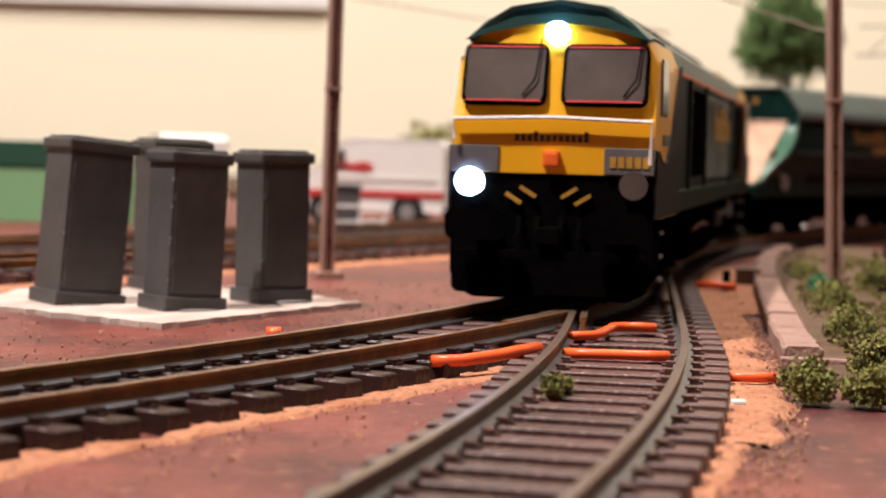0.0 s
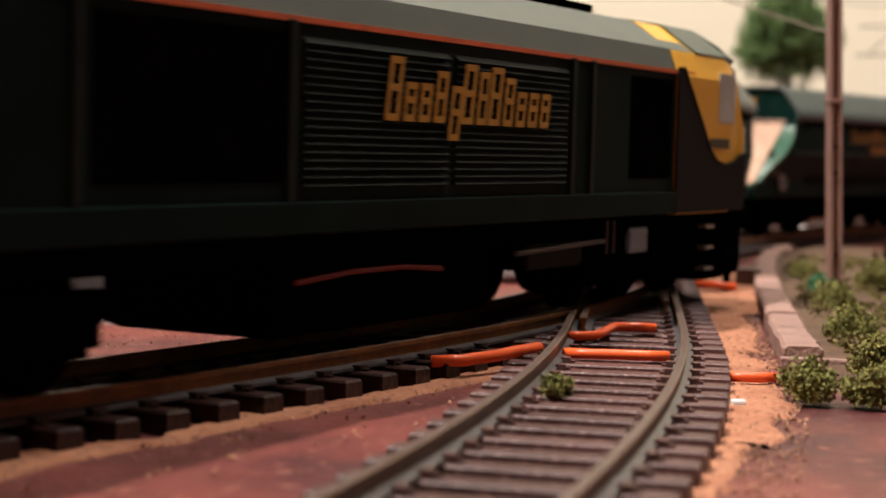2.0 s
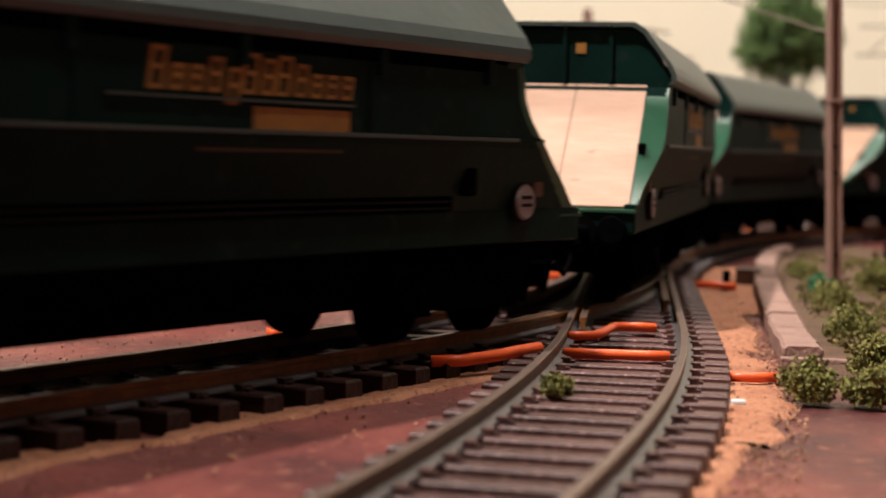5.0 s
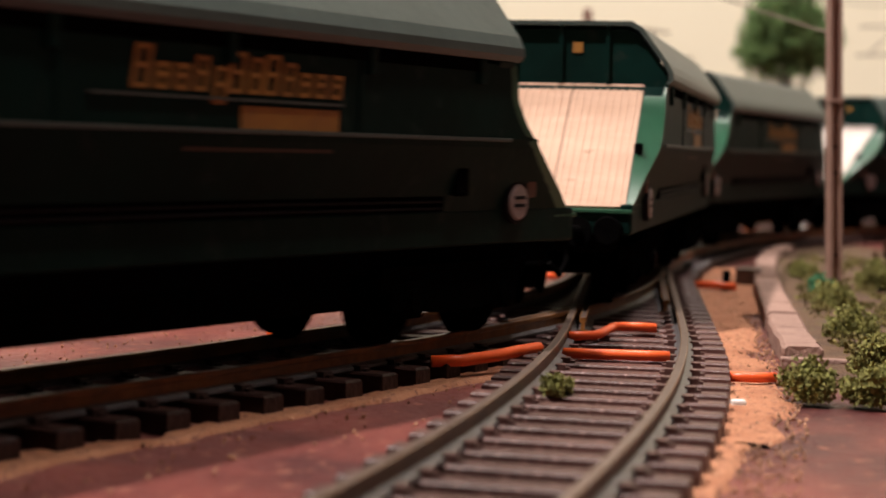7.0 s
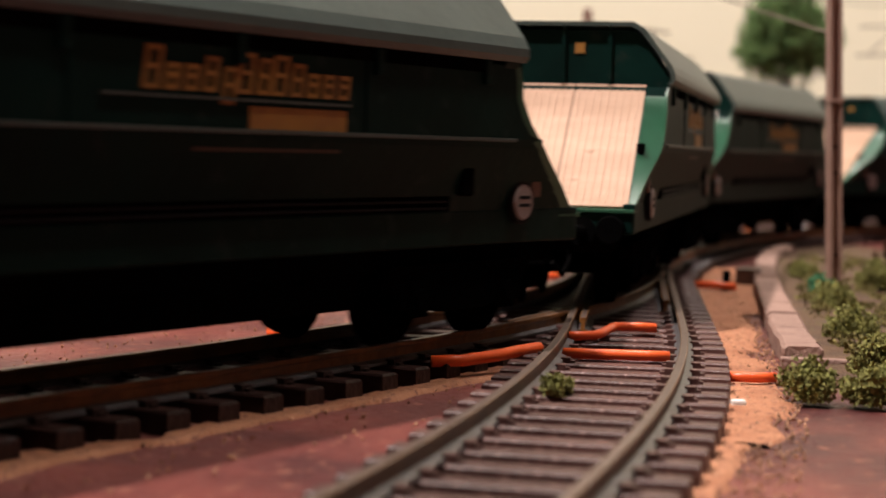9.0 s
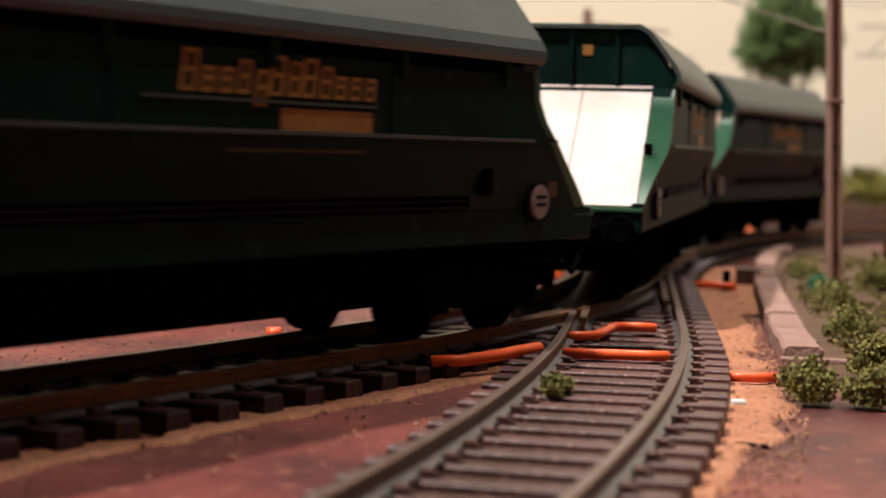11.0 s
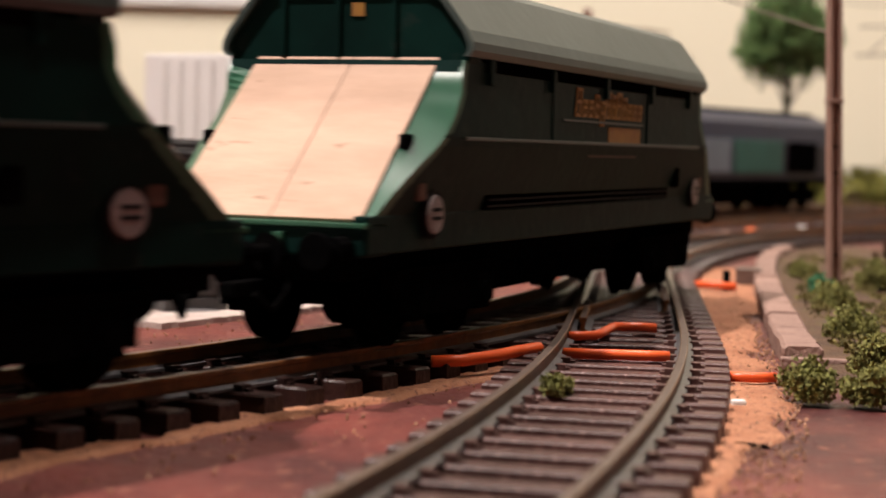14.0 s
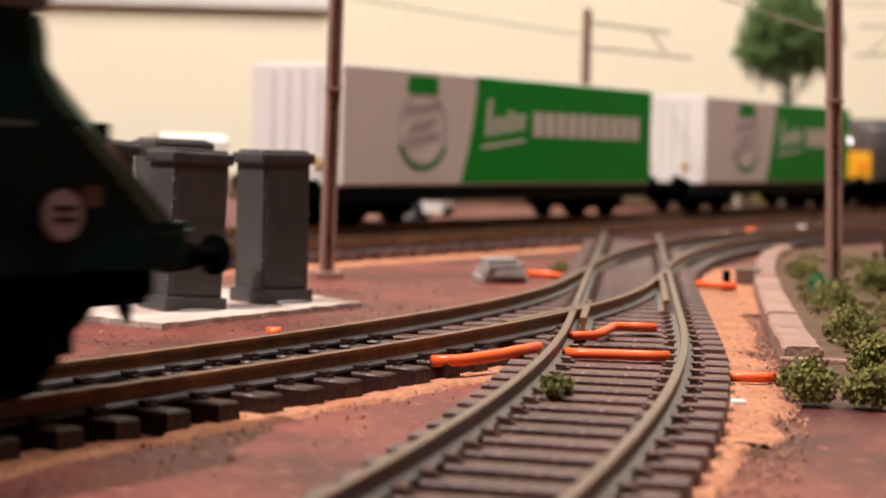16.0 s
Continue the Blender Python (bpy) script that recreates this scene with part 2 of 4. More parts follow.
# ---- plan of the tracks: heading from the y axis, in degrees, along each centre line ----
class Line:
    def __init__(self, x0, y0, h0, knots, lo, hi, step=2.0):
        self.s = np.arange(lo, hi + step, step)
        k = np.interp(self.s, [a for a, _ in knots], [b for _, b in knots])
        h = np.r_[0, np.cumsum((k[1:] + k[:-1]) / 2 * step / 100)]
        i0 = int(np.argmin(abs(self.s)))
        h = np.radians(h - h[i0] + h0)
        mid = (h[1:] + h[:-1]) / 2
        self.x = np.r_[0, np.cumsum(np.sin(mid) * step)]
        self.y = np.r_[0, np.cumsum(np.cos(mid) * step)]
        self.x += x0 - self.x[i0]
        self.y += y0 - self.y[i0]
        self.h = h

    def at(self, s, off=0.0):
        x, y, h = (float(np.interp(s, self.s, q)) for q in (self.x, self.y, self.h))
        return x + off * math.cos(h), y - off * math.sin(h), h


RAIL_Z = 4.5  # railhead
MAIN = Line(-12.6, 241.7, 28.95, [(-350, 0), (-150, -0.6), (0, -7.5), (100, -18.2), (180, 4.2), (300, 11.8), (450, 12.1), (1500, 12.1)], -1720, 1620)
BRANCH = Line(29.75, 285, 6.1, [(-400, -8), (-25, -7), (0, 0), (400, 0)], -330, 330)
BACK = Line(-46, 560, 33, [(-900, -9), (-420, -9), (-300, 0), (1000, 0)], -2700, 800)
BACK_NEAR = Line(-100, 376.7, 33, [(-900, -9), (-300, -9), (-150, 0), (1000, 0)], -1300, 800)


# ---- room, baseboard and ground ----
def build_room():
    # Unseen dark surfaces hold down bounce; the close east wall blocks reflections.
    for name, a in (("wall_north", (-2600, 2600, 1500, 1600, -900, 1700)), ("wall_south", (-2600, 2600, -1900, -1800, -900, 1700)),
                    ("wall_east", (1010, 1100, -1800, 1500, -900, 1700)), ("wall_west", (-2600, -2500, -1800, 1500, -900, 1700)),
                    ("floor", (-2600, 2600, -1900, 1600, -1000, -900)), ("ceiling", (-2600, 2600, -1900, 1600, 1700, 1800))):
        ob = part(name, boxed(*a), M_WALL if name == "wall_north" else M_ROOMDARK)
        tagged(ob, "cream painted room wall round the layout" if name == "wall_north" else "unseen dark room surface added to keep bounce light low", "wall", kind="structure")
    # Lamp bodies are made up to go with the lights; none is in view.
    lamp = thing("ceiling_lamp", place(LAMPS[0][0] * 1000, LAMPS[0][1] * 1000, 1700), "unseen round white lamp body added above a light", "lamp")
    part("canopy", cyl(bmesh.new(), (0, 0, -60), (0, 0, 0), 60, seg=24), M_WHITE, lamp)
    part("shade", cyl(bmesh.new(), (0, 0, -130), (0, 0, -60), 190, 150, seg=32), M_WHITE, lamp, "plain white shade of the added lamp body")
    for x, y in LAMPS[1:]:
        copy_thing(lamp, place(x * 1000, y * 1000, 1700))


def ground_height(x, y):
    return 0.25 * noise.noise(Vector((x * 0.03, y * 0.03, 0))) - 0.6 + 0.1 * noise.noise(Vector((x * 0.15, y * 0.15, 3)))


def build_ground():
    bm = bmesh.new()
    xs = [-1500, -1000, -600, -350] + [-240 + 6 * i for i in range(90)] + [400, 700, 1000]
    ys = [-1250, -600, -100] + [0 + 6 * i for i in range(110)] + [750, 900, 1100, 1450]
    grid = [[bm.verts.new((x, y, ground_height(x, y))) for x in xs] for y in ys]
    for r0, r1 in zip(grid, grid[1:]):
        for i in range(len(xs) - 1):
            bm.faces.new((r0[i], r0[i + 1], r1[i + 1], r1[i]))
    tagged(part("ground", bm, M_GROUND, smooth=True), "reddish-brown painted earth surface of the layout", "ground", kind="structure")
    board = part("baseboard", boxed(-1500, 1000, -1250, 1450, -40, -2), M_TRUNK)
    tagged(board, "plywood baseboard under the layout", "board", kind="structure")


def strip(name, line, s0, s1, lo, hi, z, mat, label, step=3.0, rag=2.0, seed=1):
    """A ragged sheet of loose material that follows a track."""
    bm = bmesh.new()
    rows = []
    n = max(2, int((s1 - s0) / step))
    for i in range(n + 1):
        s = s0 + (s1 - s0) * i / n
        wob = [rag * noise.noise(Vector((s * 0.06, seed + k * 7.3, 0))) + rag * 0.6 * noise.noise(Vector((s * 0.3, seed + k * 3.1, 5))) for k in (0, 1)]
        a, b = lo + wob[0], hi + wob[1]
        row = []
        for k in range(7):
            u = a + (b - a) * k / 6
            x, y, _ = line.at(s, u)
            zz = -1.3 if k in (0, 6) else z - 0.45 + 0.25 * noise.noise(Vector((x * 0.2, y * 0.2, seed)))
            row.append(bm.verts.new((x, y, zz)))
        rows.append(row)
    for a, b in zip(rows, rows[1:]):
        for i in range(6):
            bm.faces.new((a[i], a[i + 1], b[i + 1], b[i]))
    ob = part(name, bm, mat, smooth=True)
    return tagged(ob, label, "ground", kind="stuff")


def grit(name, line, s0, s1, lo, hi, count, mat, label, size=(0.12, 0.42), seed=3):
    rnd = random.Random(seed)
    bm = bmesh.new()
    verts, faces = [], []
    for _ in range(count):
        x, y, _h = line.at(rnd.uniform(s0, s1), rnd.uniform(lo, hi))
        r = rnd.uniform(*size)
        c = Vector((x, y, -0.35 + r * 0.3))
        q = Euler((rnd.random() * 6, rnd.random() * 6, rnd.random() * 6)).to_matrix()
        base = len(verts)
        for d in ((1, 0, 0), (-1, 0, 0), (0, .8, 0), (0, -.8, 0), (0, 0, .6), (0, 0, -.6)):
            verts.append((c + q @ (Vector(d) * r * rnd.uniform(.7, 1.2))) * MM)
        for a, b, d in ((0, 2, 4), (2, 1, 4), (1, 3, 4), (3, 0, 4), (2, 0, 5), (1, 2, 5), (3, 1, 5), (0, 3, 5)):
            faces.append((base + a, base + b, base + d))
    bm.free()
    me = bpy.data.meshes.new(name)
    me.from_pydata(verts, [], faces)
    me.materials.append(mat)
    return tagged(new(name, me), label, "grit", kind="stuff")


# ---- tracks ----
RAIL_OUTLINE = [(-1.3, 0), (1.3, 0), (1.3, 0.35), (0.3, 0.7), (0.3, 1.75), (0.55, 1.95), (0.55, 2.42), (0.42, 2.5), (-0.42, 2.5), (-0.55, 2.42), (-0.55, 1.95), (-0.3, 1.75), (-0.3, 0.7), (-1.3, 0.35)]


def rail(parent, line, s0, s1, off, dz=0.0, name="rail", step=5.0, web=None):
    n = max(2, int((s1 - s0) / step))
    bm = bmesh.new()
    rings = []
    for i in range(n + 1):
        s = s0 + (s1 - s0) * i / n
        rings.append([(*line.at(s, off + u)[:2], 2.0 + w + dz) for u, w in RAIL_OUTLINE])
    loft(bm, rings)
    bmesh.ops.recalc_face_normals(bm, faces=bm.faces)
    for f in bm.faces:
        z = f.calc_center_median().z
        f.material_index = 1 if f.normal.z > 0.9 and z > 4.3 else 2 if z < 2.75 + dz else 0
    return part(name, bm, [web or M_RAIL, M_RAILTOP, M_RAILFOOT], parent)


def sleeper_bm(half=15.0, chairs=(-8.7, 8.7), half_right=None):
    bm = bmesh.new()
    hr = half if half_right is None else half_right
    loft(bm, [[(-half, -1.85, -0.9), (hr, -1.85, -0.9), (hr, 1.85, -0.9), (-half, 1.85, -0.9)],
              [(-half + .1, -1.78, 1.75), (hr - .1, -1.78, 1.75), (hr - .1, 1.78, 1.75), (-half + .1, 1.78, 1.75)],
              [(-half + .35, -1.5, 2.0), (hr - .35, -1.5, 2.0), (hr - .35, 1.5, 2.0), (-half + .35, 1.5, 2.0)]])
    for c in chairs:
        for sgn in (-1, 1):
            a, b = sorted((c + sgn * 1.0, c + sgn * 2.3))
            box(bm, a, b, -0.9, 0.9, 1.9, 2.75)
            a, b = sorted((c + sgn * 2.2, c + sgn * 2.9))
            box(bm, a, b, -0.5, 0.5, 1.9, 2.35)
    return bm


def track(name, line, s0, s1, label, pitch=7.7, skip=None, parts=True, rail_step=5.0, plastic=None, web=None):
    tr = thing(name, Matrix(), label, "track", "railway tracks")
    for off in (-8.7, 8.7):
        rail(tr, line, s0, s1, off, step=rail_step, web=web)
    if parts:
        me = mesh_of("sleeper", sleeper_bm(), plastic or M_SLEEPER)
    joined = bmesh.new()
    s = s0 + 2
    rnd = random.Random(5)
    while s < s1:
        x, y, h = line.at(s)
        if not (skip and skip(x, y)):
            m = place(x, y, -0.1, -math.degrees(h) + rnd.uniform(-1.2, 1.2))
            if parts and -60 < y < 760:
                ob = new("sleeper", me)
                ob.parent = tr
                ob.matrix_basis = m
            else:
                mm = Matrix.Translation((x, y, -0.1)) @ Matrix.Rotation(-h, 4, "Z")
                box(joined, -15, 15, -1.7, 1.7, 0, 2, m=mm)
        s += pitch
    if joined.verts:
        ob = part("sleeper_run", joined, M_SLEEPER, tr)
        ob["kind"] = "stuff"
    return tr


def nearest(line, x, y):
    d = (line.x - x) ** 2 + (line.y - y) ** 2
    i = int(np.argmin(d))
    return math.sqrt(d[i]), line.s[i]


def in_turnout(x, y):
    return 262 < y < 446


def build_tracks():
    track("main_track", MAIN, -1700, 1300, "weathered brown model railway main track on dark sleepers", 8.1, in_turnout, plastic=M_SLEEPERDK)
    br = track("branch_track", BRANCH, -300, 300, "curved siding track with grey-brown rails and sleepers", 8.1, in_turnout, web=M_RAILDULL)
    # long timbers under the turnout
    for k in range(23):
        s = -20 + 8.1 * k
        x, y, h = BRANCH.at(s)
        d, sm = nearest(MAIN, x, y)
        xm, ym, _ = MAIN.at(sm)
        side = -1 if xm < x else 1
        left, right = (15 + d, 15) if side < 0 else (15, 15 + d)
        part("sleeper", sleeper_bm(left, (-8.7, 8.7), right), M_SLEEPER, br, m=place(x, y, -0.1, -math.degrees(h)))
    # check and wing rails of the turnout
    rail(br, BRANCH, 30, 95, 6.9, -0.05, "check_rail")
    rail(br, BRANCH, -8, 26, -6.7, -0.05, "wing_rail")
    rail(br, MAIN, 35, 75, 6.9, -0.05, "wing_rail")
    track("rear_track", BACK, -1700, 800, "far main line track with brown rails", 8.5, parts=False, rail_step=20)
    track("rear_track", BACK_NEAR, -1200, 700, "nearer line of the double track behind", 8.5, rail_step=12)


# ---- rolling stock ----
def wheelset(parent, x, r=6.4):
    bm = bmesh.new()
    for y in (-8.2, 8.2):
        cyl(bm, (0, y - 1.2, 0), (0, y + 1.2, 0), r, seg=20)
        cyl(bm, (0, y - 1.6 * (1 if y > 0 else -1), 0), (0, y - 1.2 * (1 if y > 0 else -1), 0), r + 0.7, seg=20)
    cyl(bm, (0, -8, 0), (0, 8, 0), 1.2, seg=8)
    for k in range(6):
        a = k * math.pi / 3
        for y in (-9.5, 9.5):
            cyl(bm, (1.5 * math.cos(a), y, 1.5 * math.sin(a)), (4.6 * math.cos(a), y, 4.6 * math.sin(a)), 0.35, seg=5)
    return part("wheelset", bm, M_BLACK, parent, m=place(x, 0, r))


def bogie(parent, x, axles, r, side=13.0):
    bg = part("bogie", boxed(-4, 4, -12, 12, 5, 10, 0.5), M_BLACK, parent, m=place(x, 0, 0))
    half = max(axles) + 7
    for sgn in (-1, 1):
        bm = bmesh.new()
        y0, y1 = sorted((sgn * (side - 1.6), sgn * (side + 0.6)))
        prism(bm, rounded([(-half, 8.5), (-half + 5, 5.2), (-6, 4.0), (6, 4.0), (half - 5, 5.2), (half, 8.5), (half, 10.5), (-half, 10.5)], 0.8, 2), y0, y1)
        for a in axles:
            box(bm, a - 2.4, a + 2.4, y0 - 0.4, y1 + 0.4, 3.6, 8.6, 0.3)
            cyl(bm, (a, sgn * (side + 0.4), r), (a, sgn * (side + 1.7), r), 1.6, seg=10)
            for d in (-3.6, 3.6):
                cyl(bm, (a + d, sgn * (side + 0.2), 4.6), (a + d, sgn * (side + 0.2), 8.8), 0.9, seg=8)
        part("side_frame", bm, M_BLACK, bg)
    for a in axles:
        wheelset(bg, a, r)
    return bg


def buffers(parent, x, z=13.6, y=11.6, rim=3.0):
    d = 1 if x > 0 else -1
    for sgn in (-1, 1):
        bm = bmesh.new()
        cyl(bm, (x, sgn * y, z), (x + d * 4.5, sgn * y, z), 1.7, 1.5)
        cyl(bm, (x + d * 4.5, sgn * y, z), (x + d * 8, sgn * y, z), 1.0)
        cyl(bm, (x + d * 8, sgn * y, z), (x + d * 8.9, sgn * y, z), rim, rim - 0.2, seg=18)
        part("buffer", bm, M_BLACK, parent)


WORD = (1.0, 0.62, 0.62, 0.84, -0.62, 1.0, 0.9, 1.0, 0.84, 0.62, 0.62, 0.62)


def bars(parent, name, x0, x1, y, z0, z1, mat, sgn=1, heights=WORD, slant=0.18):
    """A brand word as plain slanted shapes of its size and colour; a negative height hangs below the line."""
    bm = bmesh.new()
    h = z1 - z0
    step = (x1 - x0) / len(heights)
    for k, top in enumerate(heights):
        k = k if sgn < 0 else len(heights) - 1 - k
        w = step * (0.86 if abs(top) > 0.95 else 0.72)
        a = x0 + (k + 0.1) * step
        low = z0 - 0.28 * h if top < 0 else z0
        high = z0 + abs(top) * h
        lean = -sgn * slant * (high - low)
        t = 0.25 * w
        for u, v in ((a, a + t), (a + w - t, a + w)):
            prism(bm, [(u, low), (v, low), (v + lean, high), (u + lean, high)], y, y + sgn * 0.16)
        for q in (low, low + (high - low) * 0.46, high - h * 0.11):
            prism(bm, [(a + lean * (q - low) / (high - low), q), (a + w + lean * (q - low) / (high - low), q), (a + w + lean * (q - low) / (high - low), q + h * 0.11), (a + lean * (q - low) / (high - low), q + h * 0.11)], y + sgn * 0.02, y + sgn * 0.19)
    return part(name, bm, mat, parent)


def build_loco():
    lo = thing("diesel_locomotive", Matrix(), "yellow-ended dark green diesel freight locomotive with lit headlights", "locomotive")
    side = [(-17.0, 15), (-17.0, 40), (-15.2, 44.5), (-8, 49.8), (0, 51), (8, 49.8), (15.2, 44.5), (17.0, 40), (17.0, 15)]
    inner = [(-16.4, 19), (-16.4, 40.5), (-14.8, 44.4), (-7.6, 49.4), (0, 50.4), (7.6, 49.4), (14.8, 44.4), (16.4, 40.5), (16.4, 19)]
    body = part("body", prism(bmesh.new(), inner, -112, 112, "x"), M_LOCOGREEN, lo)
    part("roof", prism(bmesh.new(), [(-16.5, 40.6), (-15.0, 44.8), (-7.6, 49.8), (0, 50.9), (7.6, 49.8), (15.0, 44.8), (16.5, 40.6), (15.8, 40.6), (7, 48.6), (0, 49.6), (-7, 48.6), (-15.8, 40.6)], -111, 111, "x"), M_ROOFGREY, body, "grey-green sloping roof panels")
    bm = bmesh.new()
    for x in (-66, -22, 22, 66):
        box(bm, x - 18, x + 18, -6, 6, 50.2, 51.6, 0.4)
    part("roof_vent", bm, M_BLACK, body)
    for sgn in (-1, 1):
        y0, y1 = sorted((sgn * 16.0, sgn * 17.2))
        part("side_sill", boxed(-113, 113, y0, y1, 15.2, 19.2, 0.3), M_LOCOGREEN, body)
        y0, y1 = sorted((sgn * 15.6, sgn * 16.75))
        part("lining", boxed(-108, 108, y0, y1, 40.3, 41.0), M_STRIPE, body, "thin orange lining")
        # louvred and plain side panels
        for a, b in ((-49, -10), (-8, 30)):
            bm = bmesh.new()
            for k in range(18):
                z = 21 + k
                prism(bm, [(16.3 * sgn, z), (17.05 * sgn, z), (16.3 * sgn, z + 0.85)], a, b, "x")
            part("louvre_panel", bm, M_LOUVRE, body)
        for a, b in ((34, 70), (-97, -77)):
            y0, y1 = sorted((sgn * 16.2, sgn * 16.62))
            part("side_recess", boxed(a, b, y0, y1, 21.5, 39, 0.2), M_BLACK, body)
        for x in (-60, -52, 32, 72):
            y0, y1 = sorted((sgn * 16.2, sgn * 17.1))
            part("rib", boxed(x, x + 1.6, y0, y1, 19, 40.5, 0.2), M_LOUVRE, body)
        bars(body, "lettering", -41, 11, sgn * 17.05, 29.3, 37.6, M_TEXT, sgn)
    for end in (1, -1):
        sec = lambda x, k, top: [(end * x, y * k, min(z, top)) for y, z in side]
        bm = bmesh.new()
        face = [(end * 138, y * (0.985 if z < 41 else 0.985), (22.2 if z < 20 else 30.5 if z < 42 else 31.2 if z < 46 else 31.6 if z < 50.5 else 31.8)) for y, z in side]
        rake = [(end * 133.6, y * 0.975, (21.8 if z < 20 else z * 1.0 if z < 42 else z - 0.6)) for y, z in side]
        loft(bm, [sec(99, 1.0, 99), sec(129, 1.0, 99), rake, face])
        cab = part("cab", bm, M_YELLOW, lo, "bright yellow cab end")
        roofl = [(y, z) for y, z in side if z > 43]
        part("cab_roof", loft(bmesh.new(), [[(end * 112, y * 1.012, z + 0.35) for y, z in roofl] + [(end * 112, y * .98, z - 0.6) for y, z in roofl[::-1]],
                                            [(end * 130, y * 1.012, z + 0.35) for y, z in roofl] + [(end * 130, y * .98, z - 0.6) for y, z in roofl[::-1]],
                                            [(end * 135.2, y * 0.985, z - 0.2) for y, z in roofl] + [(end * 135, y * .96, z - 1.0) for y, z in roofl[::-1]]]), M_ROOFDK, cab, "dark green domed cab roof")
        brow = [(-15.4, 44.0), (-12, 47.2), (-8, 49.7), (0, 50.9), (8, 49.7), (12, 47.2), (15.4, 44.0), (11, 45.4), (5, 46.6), (0, 46.9), (-5, 46.6), (-11, 45.4)]
        part("brow", loft(bmesh.new(), [[(end * (133.4 + (50.4 - z) * 0.227 + k), y, z) for y, z in brow] for k in (0.0, 0.75)]), M_ROOFDK, cab, "dark green curved brow over the windscreens")
        slope = math.degrees(math.atan2(4.4, 13.0))
        for c in (-8.3, 8.3):
            thing_window(cab, c, end, slope)
        part("handrail", tube(bmesh.new(), [(end * 139.2, -16.2, 27.5), (end * 139.2, -16.4, 30.9), (end * 139.2, 0, 31.4), (end * 139.2, 16.4, 30.9), (end * 139.2, 16.2, 24)], 0.35, 6), M_WHITE, cab, "white handrail")
        for a, b in ((-17.0, -8.8), (8.6, 16.8)):
            part("number_panel", boxed(min(end * 137.5, end * 138.35), max(end * 137.5, end * 138.35), a, b, 22.2, 26.6, 0.2), M_PANEL, cab)
        for k in range(5):
            bmn = boxed(min(end * 138.3, end * 138.5), max(end * 138.3, end * 138.5), 9.6 + k * 1.35, 10.6 + k * 1.35, 23.4, 25.2)
            part("number_bar", bmn, M_TEXT, cab)
        bm = bmesh.new()
        rnd = random.Random(4)
        for k in range(12):
            h = rnd.choice((1.1, 1.1, 1.7))
            box(bm, min(end * 137.9, end * 138.12), max(end * 137.9, end * 138.12), -6.2 + k * 1.04, -5.5 + k * 1.04, 27.4, 27.4 + h)
        part("lettering", bm, M_DARKTEXT, cab)
        part("jumper_socket", boxed(min(end * 137.6, end * 139.4), max(end * 137.6, end * 139.4), -1.4, 1.4, 23.2, 25.9, 0.5), M_REDLIT, cab, "orange-red jumper socket")
        bm = cyl(bmesh.new(), (end * 134, 0, 45.4), (end * 136.6, 0, 45.2), 1.9, seg=20)
        part("marker_light", bm, M_LAMPGLOW if end > 0 else M_GLASS, cab, "lit blue-white lamp" if end > 0 else "")
        # nose below the cab
        bm = bmesh.new()
        prism(bm, rounded([(-16.8, 22.1), (-16.8, 5), (-13.5, 1.5), (13.5, 1.5), (16.8, 5), (16.8, 22.1)], 1.2, 3), end * 126, end * 137.6, "x")
        nose = part("buffer_beam", bm, M_BLACK, lo)
        for c in (-13.6, 13.6):
            lit = c < 0 and end > 0
            part("headlight", cyl(bmesh.new(), (end * 137, c, 20.6), (end * 138.9, c, 20.6), 2.35, seg=24), M_LAMPGLOW if lit else M_TAILGLOW if end < 0 else M_GLASS, nose, "bright blue-white lit headlight" if lit else "red lit tail lamp" if end < 0 else "dark unlit headlight")
        for c, t in ((-6.2, -1), (-3.8, -1), (3.0, 1), (5.3, 1)):
            mm = Matrix.Translation((end * 138.0, c, 18.4 + (0.7 if abs(c) < 4 else -0.4))) @ Matrix.Rotation(radians(32 * t), 4, "X")
            part("hazard_dash", boxed(-0.5, 0.5, -1.5, 1.5, -0.3, 0.3, m=mm), M_TEXT, nose)
        for c in (-11.4, 11.4):
            bm = cyl(bmesh.new(), (end * 137, c, 13.6), (end * 143, c, 13.6), 1.8)
            prism(bm, rounded([(c - 5.2, 11.2), (c + 5.2, 11.2), (c + 5.2, 16.2), (c - 5.2, 16.2)], 2.0, 4), end * 142.6, end * 143.6, "x")
            part("buffer", bm, M_BLACK, nose)
        for c in (-9, -5, -2, 2, 5, 9):
            hose = tube(bmesh.new(), [(end * 138, c, 15), (end * 139.4, c, 12), (end * 139.4, c + 0.6, 6), (end * 138, c + 0.4, 4)], 0.5, 6)
            part("brake_hose", hose, M_BLACK, nose)
        part("coupler", boxed(min(end * 137, end * 141), max(end * 137, end * 141), -2, 2, 10.5, 13.5, 0.4), M_BLACK, nose)
        prow = prism(bmesh.new(), rounded([(-16, 9.5), (-16, 2.4), (16, 2.4), (16, 9.5)], 1.5, 3), end * 136, end * 140, "x")
        part("snow_plough", prow, M_BLACK, nose)
        for sgn in (-1, 1):
            y0, y1 = sorted((sgn * 16.7, sgn * 17.15))
            # Rear panes get a pale colour that stands in for a lit window.
            part("side_window", boxed(*sorted((end * 121.5, end * 131)), y0, y1, 32.0, 41.5, 0.3), M_LITPANE if end < 0 else M_GLASS, cab, "cab side window painted pale to look lit" if end < 0 else "")
            part("badge", boxed(min(end * 117, end * 128), max(end * 117, end * 128), y0, sorted((y0, y1))[0] + 0.5, 27.2, 29.0), M_DARKTEXT, cab)
            # rounded shield edge between yellow and green
            bm = bmesh.new()
